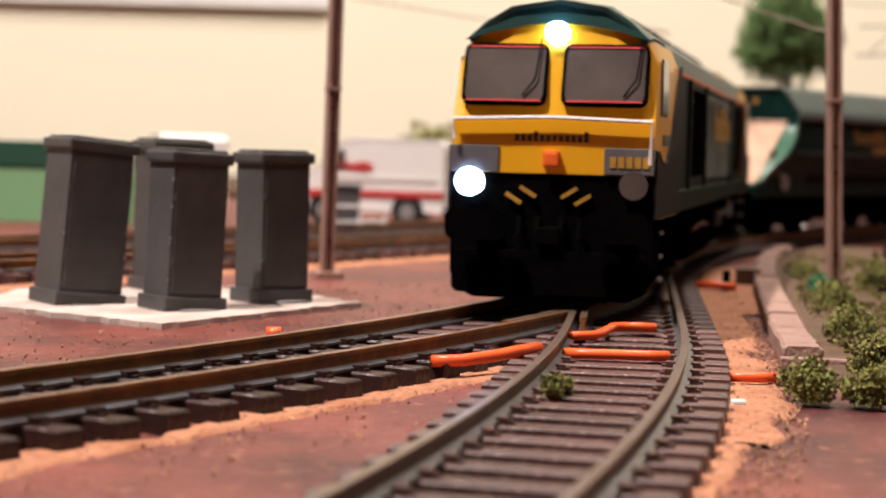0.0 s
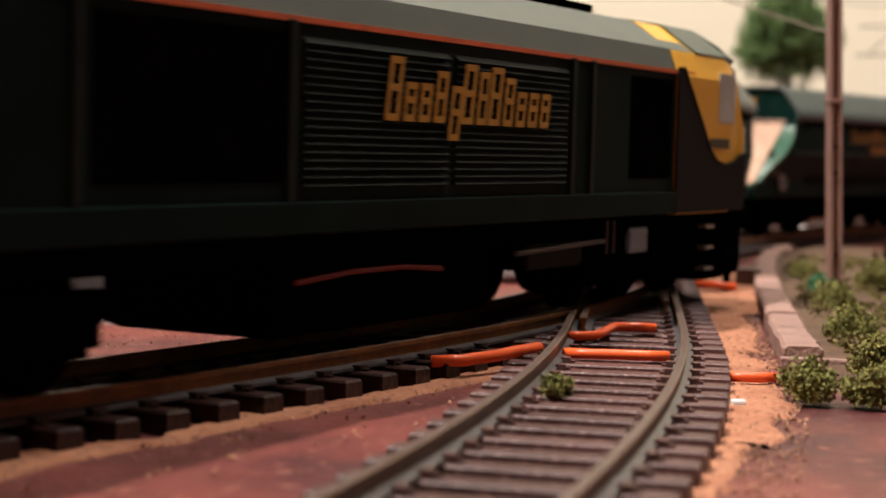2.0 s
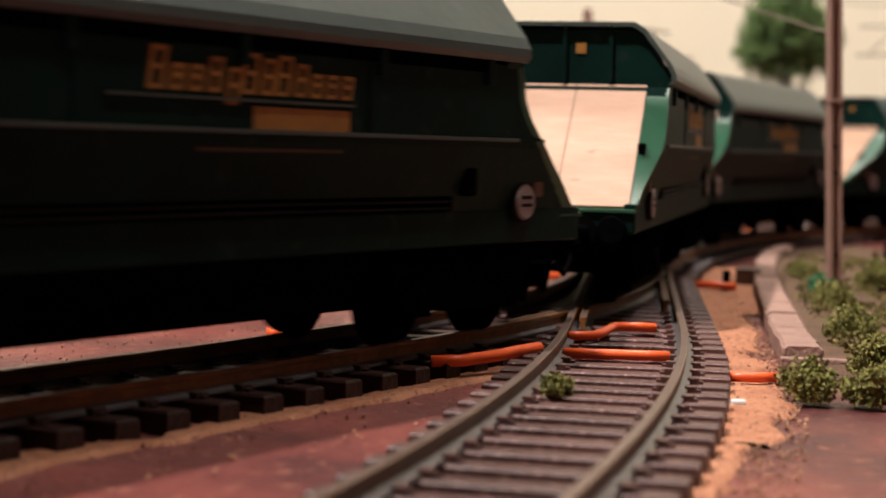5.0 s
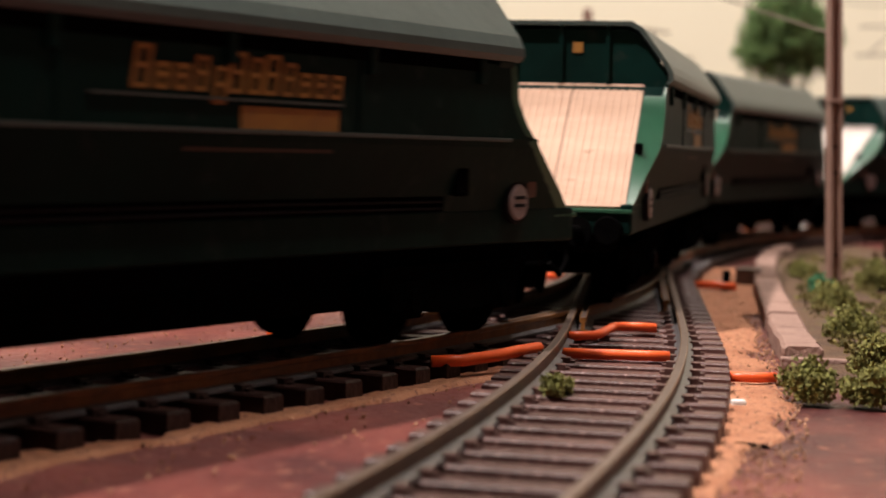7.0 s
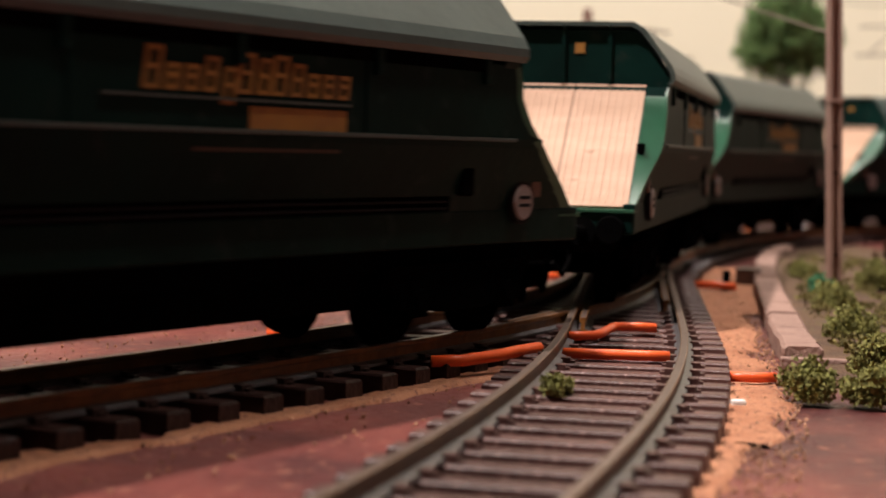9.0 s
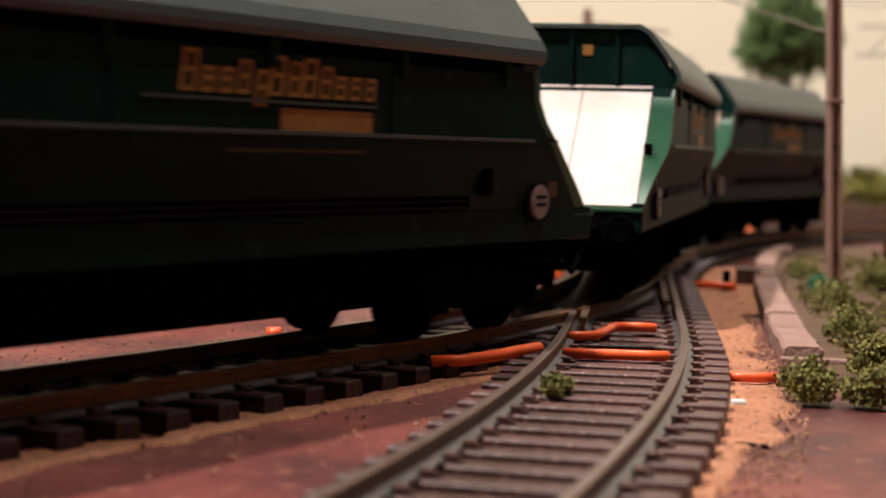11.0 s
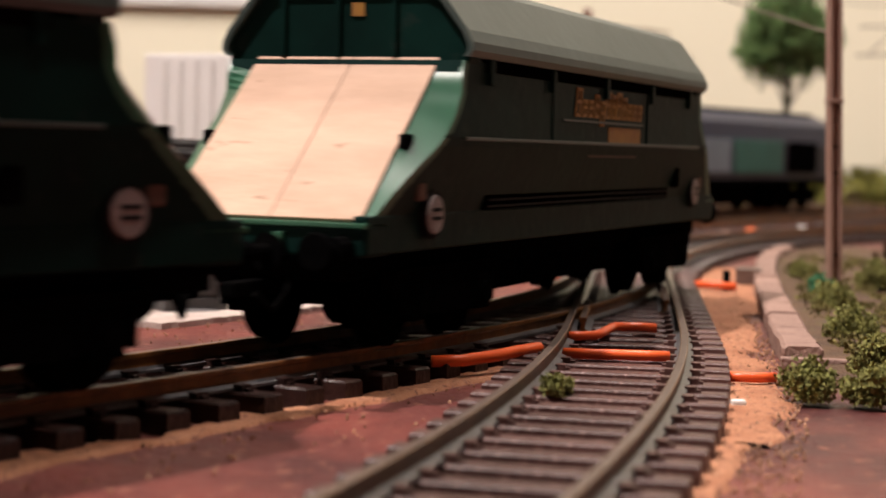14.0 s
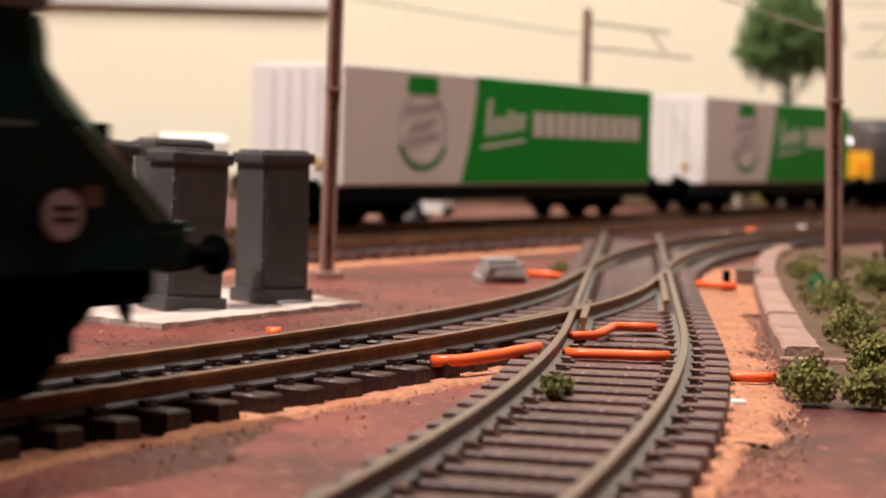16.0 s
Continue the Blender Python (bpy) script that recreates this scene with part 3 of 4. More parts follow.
            shield = [(98.6, 41.5), (101, 41.5), (112, 31.5), (116.5, 27.0), (121, 24.7), (126, 24.0), (131, 24.6), (135, 26.0), (137.9, 26.4), (137.9, 15.2), (98.6, 15.2)]
            prism(bm, [(end * x, z) for x, z in shield], sgn * 16.9, sgn * 17.25)
            part("side_panel", bm, M_SIDEGREY, cab, "dark grey curved panel beside the yellow shield")
            edge = [(end * x, sgn * 17.2, z) for x, z in shield[1:8]]
            part("shield_edge", tube(bmesh.new(), edge, 0.3, 6), M_SIDEGREY, cab)
            bm = bmesh.new()
            for z in (4, 8, 12):
                box(bm, end * 120 - 2.4, end * 120 + 2.4, sgn * 15.6 - 1, sgn * 15.6 + 1, z, z + 0.6)
            part("cab_step", bm, M_STEEL, cab)
    under = part("fuel_tank", boxed(-30, 30, -13.5, 13.5, 2.2, 14.5, 2.0), M_BLACK, lo)
    for sgn in (-1, 1):
        part("pipe", tube(bmesh.new(), [(-12, sgn * 14.2, 9.2), (0, sgn * 14.5, 10.0), (14, sgn * 14.5, 10.0), (27, sgn * 14.2, 9.2)], 0.4, 6), M_DULLRED, under, "thin red pipe")
        y0, y1 = sorted((sgn * 13.2, sgn * 14.6))
        part("air_tank", boxed(-62, -40, y0, y1, 7.4, 11.6, 0.8), M_SIDEGREY, under)
    for sgn in (-1, 1):
        part("sand_box", boxed(-90, -81, *sorted((sgn * 14.4, sgn * 15.4)), 8.6, 13.0, 0.8), M_BLUEPLATE, under, "small blue-grey plate over the bogie")
        part("air_pipe", tube(bmesh.new(), [(-70, sgn * 15.2, 11.2), (-50, sgn * 15.4, 10.8), (-34, sgn * 15.4, 10.4)], 0.45, 6), M_PANEL, under, "thin grey air pipe")
        for x in (-73, -70):
            part("step_rail", tube(bmesh.new(), [(x, sgn * 15.6, 9), (x, sgn * 15.6, 14.5)], 0.25, 5), M_PANEL, under)
    part("frame", boxed(-126, 126, -15, 15, 12, 16), M_BLACK, lo)
    for o in lo.children_recursive:
        for v in o.data.vertices:
            v.co.x *= 133.0 / 138.0
    bogie(lo, 90, (-23, 0, 23), 6.9, 13.4)
    bogie(lo, -90, (-23, 0, 23), 6.9, 13.4)
    return lo


def thing_window(cab, c, end, slope):
    m = Matrix.Translation((end * 136.5, c, 38.3)) @ Matrix.Rotation(radians(-slope * end), 4, "Y")
    fr = prism(bmesh.new(), rounded([(-7.1, -5.3), (7.1, -5.3), (7.1, 5.3), (-7.1, 5.3)], 1.6, 4), -0.4, 0.55, "x")
    for v in fr.verts:
        v.co = m @ v.co
    frame_ob = part("window_frame", fr, M_BLACK, cab)
    gl = prism(bmesh.new(), rounded([(-6.5, -4.7), (6.5, -4.7), (6.5, 4.7), (-6.5, 4.7)], 1.2, 4), 0.3, 0.7, "x")
    for v in gl.verts:
        v.co = m @ v.co
    part("windscreen", gl, M_GLASS, frame_ob)
    bm = bmesh.new()
    for z in (-4.9, 4.5):
        box(bm, 0.6, 0.85, -6.2, 6.2, z, z + 0.3, m=m)
    part("red_trim", bm, M_VANRED, frame_ob)
    bm = tube(bmesh.new(), [m @ Vector((1.2, 5.8, 6)), m @ Vector((1.3, 5.2, -1)), m @ Vector((1.0, 3.2, -4))], 0.16, 5)
    part("wiper", bm, M_BLACK, frame_ob)
    return frame_ob


HALF = 84.5          # half length of a hopper body at the slope sheet's foot
PITCH_W = 188.0      # wagon spacing


SHEET_Z, SLOPE_RUN = (16.8, 41.0), 27.5
# height, half width of the body and how far its end edge lies behind the slope sheet
WAGON_LEVELS = ((16.8, 14.3, 0.1), (20, 15.1, 0.8), (21.8, 15.6, 1.5), (24, 16.3, 2.7), (26.2, 17.0, 3.7), (27.4, 17.2, 4.1), (30, 17.2, 4.2), (33, 17.2, 2.9), (35.5, 17.2, 0.2), (37.4, 17.2, -1.3))


def sheet_x(z):
    return HALF - max(0.0, min(1.0, (z - SHEET_Z[0]) / (SHEET_Z[1] - SHEET_Z[0]))) * SLOPE_RUN


def build_wagon(slab_mat, slab_label, ribbed):
    wa = thing("hopper_wagon", Matrix(), "dark green bogie hopper wagon with " + slab_label, "wagon", "hopper wagons of the train")
    bm = bmesh.new()
    loft(bm, [[(sheet_x(z) - g, y, z), (-sheet_x(z) + g, y, z), (-sheet_x(z) + g, -y, z), (sheet_x(z) - g, -y, z)] for z, y, g in ((14.5, 13.9, 0.2), *WAGON_LEVELS)])
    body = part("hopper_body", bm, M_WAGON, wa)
    # overhanging faceted hood
    hood = [(17.9, 37.9), (18.5, 38.7), (18.4, 39.8), (17.6, 41.4), (12.9, 47.6), (11.0, 48.7), (-11.0, 48.7), (-12.9, 47.6), (-17.6, 41.4), (-18.4, 39.8), (-18.5, 38.7), (-17.9, 37.9)]
    shell = hood + [(y * 0.955, 37.9 + (z - 37.9) * 0.93) for y, z in hood[::-1]]
    part("hood", prism(bmesh.new(), shell, -62.5, 62.5, "x"), M_HOOD, body, "grey-green faceted hood")
    for sgn in (-1, 1):
        y0, y1 = sorted((sgn * 16.6, sgn * 17.35))
        # Black strip painted in for the shade of the slots under the hood.
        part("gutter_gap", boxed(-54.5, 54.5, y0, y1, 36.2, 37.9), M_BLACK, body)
        for x in (-53, -27, 0, 27, 53):
            y0, y1 = sorted((sgn * 16.8, sgn * 17.8))
            part("stanchion", boxed(x - 0.8, x + 0.8, y0, y1, 34.5, 38.2, 0.2), M_WAGON, body)
        part("seam", boxed(-61.5, 61.5, *sorted((sgn * 17.0, sgn * 17.5)), 27.0, 27.5, 0.1), M_HOOD, body)
        part("side_plate", boxed(-21, 22, *sorted((sgn * 17.1, sgn * 17.6)), 30.5, 30.8), M_HOOD, body)
        for x in (-25, 26):
            part("rib", boxed(x - .4, x + .4, *sorted((sgn * 17.1, sgn * 17.4)), 27.5, 36.2), M_WAGON, body)
        bars(body, "lettering", -21, 16, sgn * 17.2, 31.3, 35.8, M_TEXTDULL, sgn)
        part("lettering_panel", boxed(-20.5, -2, *sorted((sgn * 17.0, sgn * 17.3)), 27.3, 30.0), M_TEXTDULL, body, "dull orange lettering block")
        part("lettering_line", boxed(-20, 7, *sorted((sgn * 16.0, sgn * 16.75)), 25.0, 25.7), M_TEXTBROWN, body)
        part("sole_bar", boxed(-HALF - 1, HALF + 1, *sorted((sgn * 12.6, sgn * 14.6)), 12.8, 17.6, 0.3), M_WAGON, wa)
        for x, wz in ((67, 17.4), (-67, 18.6)):
            hw = part("hand_wheel", cyl(bmesh.new(), (x, sgn * 14.0, wz), (x, sgn * 15.5, wz), 3.1, seg=24), M_SIDEGREY, wa, "round grey brake hand wheel")
            part("wheel_disc", cyl(bmesh.new(), (x, sgn * 15.45, wz), (x, sgn * 15.8, wz), 2.6, 2.4, seg=20), M_DISC, hw, "pale worn disc")
            bm = bmesh.new()
            for z in (wz - 0.7, wz + 0.4):
                box(bm, x - 1.5, x + 1.5, *sorted((sgn * 15.75, sgn * 15.9)), z, z + 0.5)
            part("disc_mark", bm, M_SIDEGREY, hw)
            part("latch_plate", boxed(x + (2.6 if x > 0 else -5.4), x + (5.4 if x > 0 else -2.6), *sorted((sgn * 14.4, sgn * 15.5)), 19.2, 22.0, 0.4), M_LATCH, wa, "brown latch plate")
        # Solid black block stands in for the shade behind the pipes.
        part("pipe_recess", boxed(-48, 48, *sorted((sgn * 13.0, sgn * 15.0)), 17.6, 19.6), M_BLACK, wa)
        bm = bmesh.new()
        for z in (18.0, 18.9):
            tube(bm, [(-47, sgn * 15.2, z), (-10, sgn * 15.25, z + .1), (47, sgn * 15.2, z)], 0.2, 5)
        part("pipework", bm, M_SIDEGREY, wa)
        part("valve_box", boxed(-52.5, -49.5, *sorted((sgn * 14.8, sgn * 16.2)), 19.6, 23.4, 0.4), M_BLACK, wa)
    for d in (1, -1):
        face = [(y * 0.96, 37.0 + (z - 37.9) * 0.95) for y, z in hood]
        ends = part("end_wall", prism(bmesh.new(), face, d * 57.5, d * 61.4, "x"), M_WAGON, body)
        bm = bmesh.new()
        for y in (-9.6, -1.4, 6.8):
            box(bm, *sorted((d * 61.3, d * 61.9)), y - .35, y + .35, 38, 48)
        part("rib", bm, M_WAGON, ends)
        part("end_mark", boxed(*sorted((d * 61.3, d * 61.6)), 0.6, 2.4, 43.2, 45.0), M_TEXTDULL, ends, "small orange mark")
        # green cheeks that join the slope sheet to the end edges of the sides
        bm = bmesh.new()
        rings, skin = [], []
        zs, ws, gs = zip(*WAGON_LEVELS)
        for z in np.linspace(zs[0], zs[-1], 25):
            y, g = float(np.interp(z, zs, ws)), float(np.interp(z, zs, gs))
            xb, xs = d * (sheet_x(z) - g), d * sheet_x(z)
            rings.append([(d * 40, y - .4, z), (xb, y + .03, z), (xs, 13.5, z), (xs, -13.5, z), (xb, -y - .03, z), (d * 40, -y + .4, z)])
            skin.append([(xb + d * .08, y + .06, z), (xs + d * .08, 13.5, z)])
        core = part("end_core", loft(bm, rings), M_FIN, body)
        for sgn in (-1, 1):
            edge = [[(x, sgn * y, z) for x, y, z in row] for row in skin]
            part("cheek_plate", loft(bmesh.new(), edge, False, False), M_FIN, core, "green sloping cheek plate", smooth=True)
        run, rise = -SLOPE_RUN, SHEET_Z[1] - SHEET_Z[0]
        n = Vector((rise, 0, SLOPE_RUN)).normalized()
        pt = lambda y, t, h: Vector((d * (HALF + run * t + n.x * h), y, SHEET_Z[0] + rise * t + n.z * h))
        bm = bmesh.new()
        w0 = 13.3
        for a, b in ((-w0, 0.9), (1.15, w0)):
            loft(bm, [[pt(a, 0.0, 0.05), pt(b, 0.0, 0.05), pt(b, .855, 0.05), pt(a, .855, 0.05)],
                      [pt(a, 0.0, 0.5), pt(b, 0.0, 0.5), pt(b, .855, 0.5), pt(a, .855, 0.5)]])
        sheet = part("slope_sheet", bm, slab_mat, body, slab_label)
        part("sheet_seam", loft(bmesh.new(), [[pt(.85, 0, h), pt(1.2, 0, h), pt(1.2, .85, h), pt(.85, .85, h)] for h in (0.05, 0.4)]), M_SEAM, sheet)
        if ribbed:
            bm = bmesh.new()
            for y in np.arange(-12.4, 12.6, 1.3):
                loft(bm, [[pt(y - w, 0.02, h), pt(y + w, 0.02, h), pt(y + w, .845, h), pt(y - w, .845, h)] for w, h in ((.24, .45), (.12, .6))])
            part("sheet_rib", bm, slab_mat, sheet)
        for sgn in (-1, 1):
            part("bracket", boxed(*sorted((d * (sheet_x(26.6) - 1.4), d * (sheet_x(26.6) + 0.9))), *sorted((sgn * 13.3, sgn * 14.6)), 25.6, 27.6, 0.3), M_BLACK, body)
        part("headstock", boxed(*sorted((d * (HALF - 6), d * (HALF + 1.4))), -14.4, 14.4, 12.6, 16.2, 0.4), M_WAGON, wa)
        part("headstock_lip", boxed(*sorted((d * (HALF - 5), d * (HALF + 1.9))), -14.6, 14.6, 16.1, 16.75, 0.15), M_FIN, wa, "bright green top lip")
        bm = bmesh.new()
        for y, w in ((0, 4.6), (3.2, 1.2), (-3.2, 1.2)):
            box(bm, *sorted((d * (HALF + 1.2), d * (HALF + 2.4))), y - w / 2, y + w / 2, 13.0, 15.4 if w < 2 else 13.7, 0.1)
        part("coupling_bracket", bm, M_FIN, wa, "bright green coupling bracket")
        buffers(wa, d * (HALF + 0.4), rim=2.3)
        bm = boxed(*sorted((d * 82, d * 93.5)), -1.2, 1.2, 7.5, 9.5, 0.4)
        tube(bm, [(d * 83, 4, 12), (d * 86, 4.2, 8), (d * 88, 3.4, 6), (d * 90, 2, 8)], 0.5, 6)
        part("coupling", bm, M_BLACK, wa)
        bogie(wa, d * 55, (-11.5, 11.5), 6.0, 12.6)
    part("underframe", boxed(-HALF, HALF, -11, 11, 9.5, 14.6, 0.4), M_BLACK, wa)
    part("door_gear", boxed(-37, 37, -8.5, 8.5, 4.7, 9.6, 0.8), M_BLACK, wa)
    for x in (-30, -10, 10, 30):
        chute = loft(bmesh.new(), [[(x - 8, -10, 12), (x + 8, -10, 12), (x + 8, 10, 12), (x - 8, 10, 12)], [(x - 4, -8, 5.5), (x + 4, -8, 5.5), (x + 4, 8, 5.5), (x - 4, 8, 5.5)]])
        part("discharge_chute", chute, M_BLACK, wa)
    return wa


def build_container(parent_m, length=160.0):
    bx = thing("container", parent_m, "white and green curtain-sided freight container with round grey print", "container", "containers of the rear train")
    h, w = 38.0, 17.6
    cut = -length / 2 + 78
    arc = [(cut - 6 * (1 - math.cos(a * math.pi / 16)) * 1.6, 38.0 - 38.0 * a / 8) for a in range(9)]
    body = part("box_body", boxed(-length / 2, length / 2, -w, w, 0, h, 0.6), M_BOXWHITE, bx)
    for sgn in (-1, 1):
        y0, y1 = sgn * w, sgn * (w + 0.35)
        part("grey_curtain", prism(bmesh.new(), [(-length / 2 + .6, 37.3)] + [(x - .1, max(.8, min(37.3, z))) for x, z in arc] + [(-length / 2 + .6, 0.8)], y0, y1), M_BOXGREY, body, "pale grey printed curtain")
        part("green_curtain", prism(bmesh.new(), [(length / 2 - .6, 37.3)] + [(x + .1, max(.8, min(37.3, z))) for x, z in arc] + [(length / 2 - .6, 0.8)], y0, y1), M_BOXGREEN, body, "bright green printed curtain")
        c = cut - 33
        lay = lambda name, bm, mat: part(name, bm, mat, body)
        band = lambda r0, r1, a0, a1: [(c + 1.15 * r1 * math.cos(a), 19 + r1 * math.sin(a)) for a in np.linspace(a0, a1, 25)] + [(c + 1.15 * r0 * math.cos(a), 19 + r0 * math.sin(a)) for a in np.linspace(a1, a0, 25)]
        lay("green_arc", prism(bmesh.new(), band(12.6, 14.0, 3.6, 5.8), y1, y1 + sgn * .15), M_BOXGREEN)
        lay("grey_ring", prism(bmesh.new(), band(11.2, 12.4, -2.9, 3.1), y1, y1 + sgn * .15), M_LILACPALE)
        lay("green_tab", prism(bmesh.new(), rounded([(c - 10, 30.2), (c + 9, 30.2), (c + 8, 36), (c - 9, 36)], 1.5, 3), y1, y1 + sgn * .18), M_BOXGREEN)
        bm = bmesh.new()
        for k, (r0, h0) in enumerate(((16, 22.5), (12.5, 17.0), (16, 12.5))):
            for q in range(5):
                u = c - r0 * .62 + q * r0 * .25
                prism(bm, [(u, h0 + q * .7), (u + r0 * .17, h0 + q * .7), (u + r0 * .2, h0 + 3.6 + q * .5), (u + r0 * .05, h0 + 3.6 + q * .5)], y1, y1 + sgn * .15)
        lay("round_print", bm, M_LILAC)
        bm = bmesh.new()
        g = cut + 6
        for k, hh in enumerate((13, 6.5, 6, 8, 6.5, 6)):
            u = g + k * 4.6
            prism(bm, [(u, 17 + k * .5), (u + 2.6, 17 + k * .5), (u + 4.2, 17 + hh + k * .5), (u + 1.6, 17 + hh + k * .5)], y1, y1 + sgn * .15)
        prism(bm, [(g - 2, 12.5), (g + 27, 15.5), (g + 27, 16.6), (g - 2, 13.8)], y1, y1 + sgn * .15)
        wide = (length / 2 - 10 - (g + 33)) / 10
        for k in range(10):
            box(bm, g + 33 + k * wide, g + 33 + (k + .78) * wide, *sorted((y1, y1 + sgn * .15)), 17.5, 26.5)
        lay("lettering", bm, M_BOXGREY)
    bm = bmesh.new()
    for y in (-9, -3, 3, 9):
        tube(bm, [(-length / 2 - .5, y, 2), (-length / 2 - .5, y, 36)], 0.4, 6)
    part("door_bar", bm, M_BOXWHITE, body)
    for y in (-9, 9):
        part("tail_marker", cyl(bmesh.new(), (-length / 2 - .8, y, 7), (-length / 2, y, 7), 1.9), M_TEXT, body)
    return bx


def build_flat(parent_m, length=172.0):
    fl = thing("flat_wagon", parent_m, "low black container flat wagon", "wagon", "flat wagons of the rear train")
    part("deck", boxed(-length / 2, length / 2, -14, 14, 9.5, 13, 0.4), M_BLACK, fl)
    for sgn in (-1, 1):
        part("sole_bar", boxed(-length / 2, length / 2, *sorted((sgn * 12.5, sgn * 14.2)), 8, 12.6, 0.2), M_WAGON, fl)
    for x in (-length * 0.34, length * 0.34):
        bogie(fl, x, (-12, 12), 5.6, 12.4)
    buffers(fl, length / 2)
    buffers(fl, -length / 2)
    return fl


def build_rear_loco(parent_m):
    lo = thing("rear_locomotive", parent_m, "dark blue diesel locomotive with yellow nose panels hauling containers", "locomotive")
    sec = [(-16.5, 14), (-16.8, 32), (-15, 41), (-8, 46), (8, 46), (15, 41), (16.8, 32), (16.5, 14)]
    body = part("body", prism(bmesh.new(), sec, -118, 118, "x"), M_BLUE, lo)
    part("roof", boxed(-112, 112, -9, 9, 45.6, 47.2, 0.5), M_BLACK, body)
    for sgn in (-1, 1):
        for a, b, mat in ((-100, -64, M_PANEL), (-58, -4, M_PALEBLUE), (0, 56, M_TEAL), (62, 100, M_BLACK)):
            part("side_panel", boxed(a, b, *sorted((sgn * 16.4, sgn * 17.1)), 18, 33, 0.2), mat, body)
        part("sill", boxed(-118, 118, *sorted((sgn * 15.5, sgn * 17)), 12.5, 15, 0.2), M_BLACK, body)
    for end in (1, -1):
        ring = lambda x, k: [(end * x, y * k, z * (1 if x < 126 else 0.97) + (0.4 if x > 126 else 0)) for y, z in sec]
        cab = part("cab", loft(bmesh.new(), [ring(118, 1.0), ring(128, 0.985), ring(132, 0.93)]), M_CABGREY, lo, "grey cab end")
        part("nose_panel", prism(bmesh.new(), rounded([(-15.4, 15), (15.4, 15), (15.6, 29.5), (-15.6, 29.5)], 1.5, 3), *sorted((end * 128.5, end * 132.4)), "x"), M_YELLOW, cab, "yellow warning panel on the nose")
        for c in (-7, 7):
            part("windscreen", boxed(min(end * 131, end * 132.6), max(end * 131, end * 132.6), c - 5, c + 5, 31.5, 39, 0.5), M_GLASS, cab)
        part("marker_light", cyl(bmesh.new(), (end * 131.5, 0, 35), (end * 133.6, 0, 35), 3.0, seg=20), M_LAMPWARM, cab, "bright white lit lamp")
        for c in (-11, 11):
            part("tail_light", cyl(bmesh.new(), (end * 131.5, c, 21), (end * 133.4, c, 21), 2.0), M_REDLIT, cab, "red tail lamp")
        buffers(lo, end * 131)
    part("tank", boxed(-34, 34, -13, 13, 3.5, 14, 1.2), M_BLACK, lo)
    for x in (-82, 82):
        bogie(lo, x, (-22, 0, 22), 6.8, 13.2)
    return lo


# ---- lineside things ----
def build_cabinet(m, h, w, d, lean=0.0, group="grey lineside cabinets", label="dark grey painted lineside relay cabinet with worn edges"):
    cb = thing("relay_cabinet", m, label, "cabinet", group)
    part("body", boxed(0, w, 0, d, 1.6, h - 1.8, 0.25), M_GREYCAB, cb)
    part("base_plinth", boxed(-0.75, w + 0.75, -0.75, d + 0.75, 0, 2.6, 0.35), M_GREYCAB, cb)
    part("roof_cap", boxed(-0.75, w + 0.75, -0.75, d + 0.75, h - 2.6, h - 0.5, 0.5), M_GREYCAB, cb)
    part("roof_top", boxed(0.2, w - 0.2, 0.2, d - 0.2, h - 0.6, h, 0.25), M_GREYCAB, cb)
    part("door", boxed(0.7, w - 0.5, -0.28, 0.1, 3.4, h - 3.2, 0.1), M_GREYCAB, cb)
    bm = bmesh.new()
    for z in (h * 0.28, h * 0.68):
        box(bm, 0.35, 0.75, -0.5, 0, z, z + 1.1)
    part("hinge", bm, M_GREYCAB, cb)
    rnd = random.Random(int(h * 10 + w))
    bm = bmesh.new()
    for _ in range(9):
        z = rnd.uniform(3, h - 1)
        x = rnd.choice((0.02, w - 0.02, rnd.uniform(1, w - 1)))
        bmesh.ops.create_icosphere(bm, subdivisions=1, radius=rnd.uniform(0.12, 0.3), matrix=Matrix.Translation((x, -0.1 if 0.5 < x < w - 0.5 else 0.02, z)) @ Matrix.Diagonal((1, 0.5, rnd.uniform(0.6, 1.8), 1)))
    part("paint_chip", bm, M_CHIP, cb, "pale worn paint chips")
    bm = bmesh.new()
    bmesh.ops.create_icosphere(bm, subdivisions=2, radius=1)
    for v in bm.verts:
        v.co = Vector((w * 0.55 + v.co.x * w * 0.42, -1.3 + v.co.y * 1.4, 0.25 + v.co.z * 0.5))
    part("glue_fillet", bm, M_GLUE, cb, "grey bead of dried glue", smooth=True)
    return cb


def build_mast(x, y, h, rz, lean=0.0, label="brown overhead line mast of H-section steel"):
    mast = thing("line_mast", place(x, y, 0, rz, 0, lean), label, "mast", "overhead line masts")
    w = 1.45
    bm = bmesh.new()
    sec = [(-w, -w), (-w + .55, -w), (-w + .55, -.25), (w - .55, -.25), (w - .55, -w), (w, -w), (w, w), (w - .55, w), (w - .55, .25), (-w + .55, .25), (-w + .55, w), (-w, w)]
    loft(bm, [[(px, py, z) for px, py in sec] for z in (0, h)])
    part("post", bm, M_MAST, mast)
    for z in (43,):
        part("collar", boxed(-w - .25, w + .25, -w - .25, w + .25, z, z + 1.0, 0.1), M_MAST, mast)
    part("foot_plate", boxed(-3.2, 3.2, -3.2, 3.2, -0.9, 0.8, 0.2), M_MAST, mast)
    bm = bmesh.new()
    for z in (8, 27, 33, 39):
        cyl(bm, (0, -w - .1, z), (0, -w + .4, z), 0.35, seg=8)
    part("bolt", bm, M_BLACK, mast)
    return mast


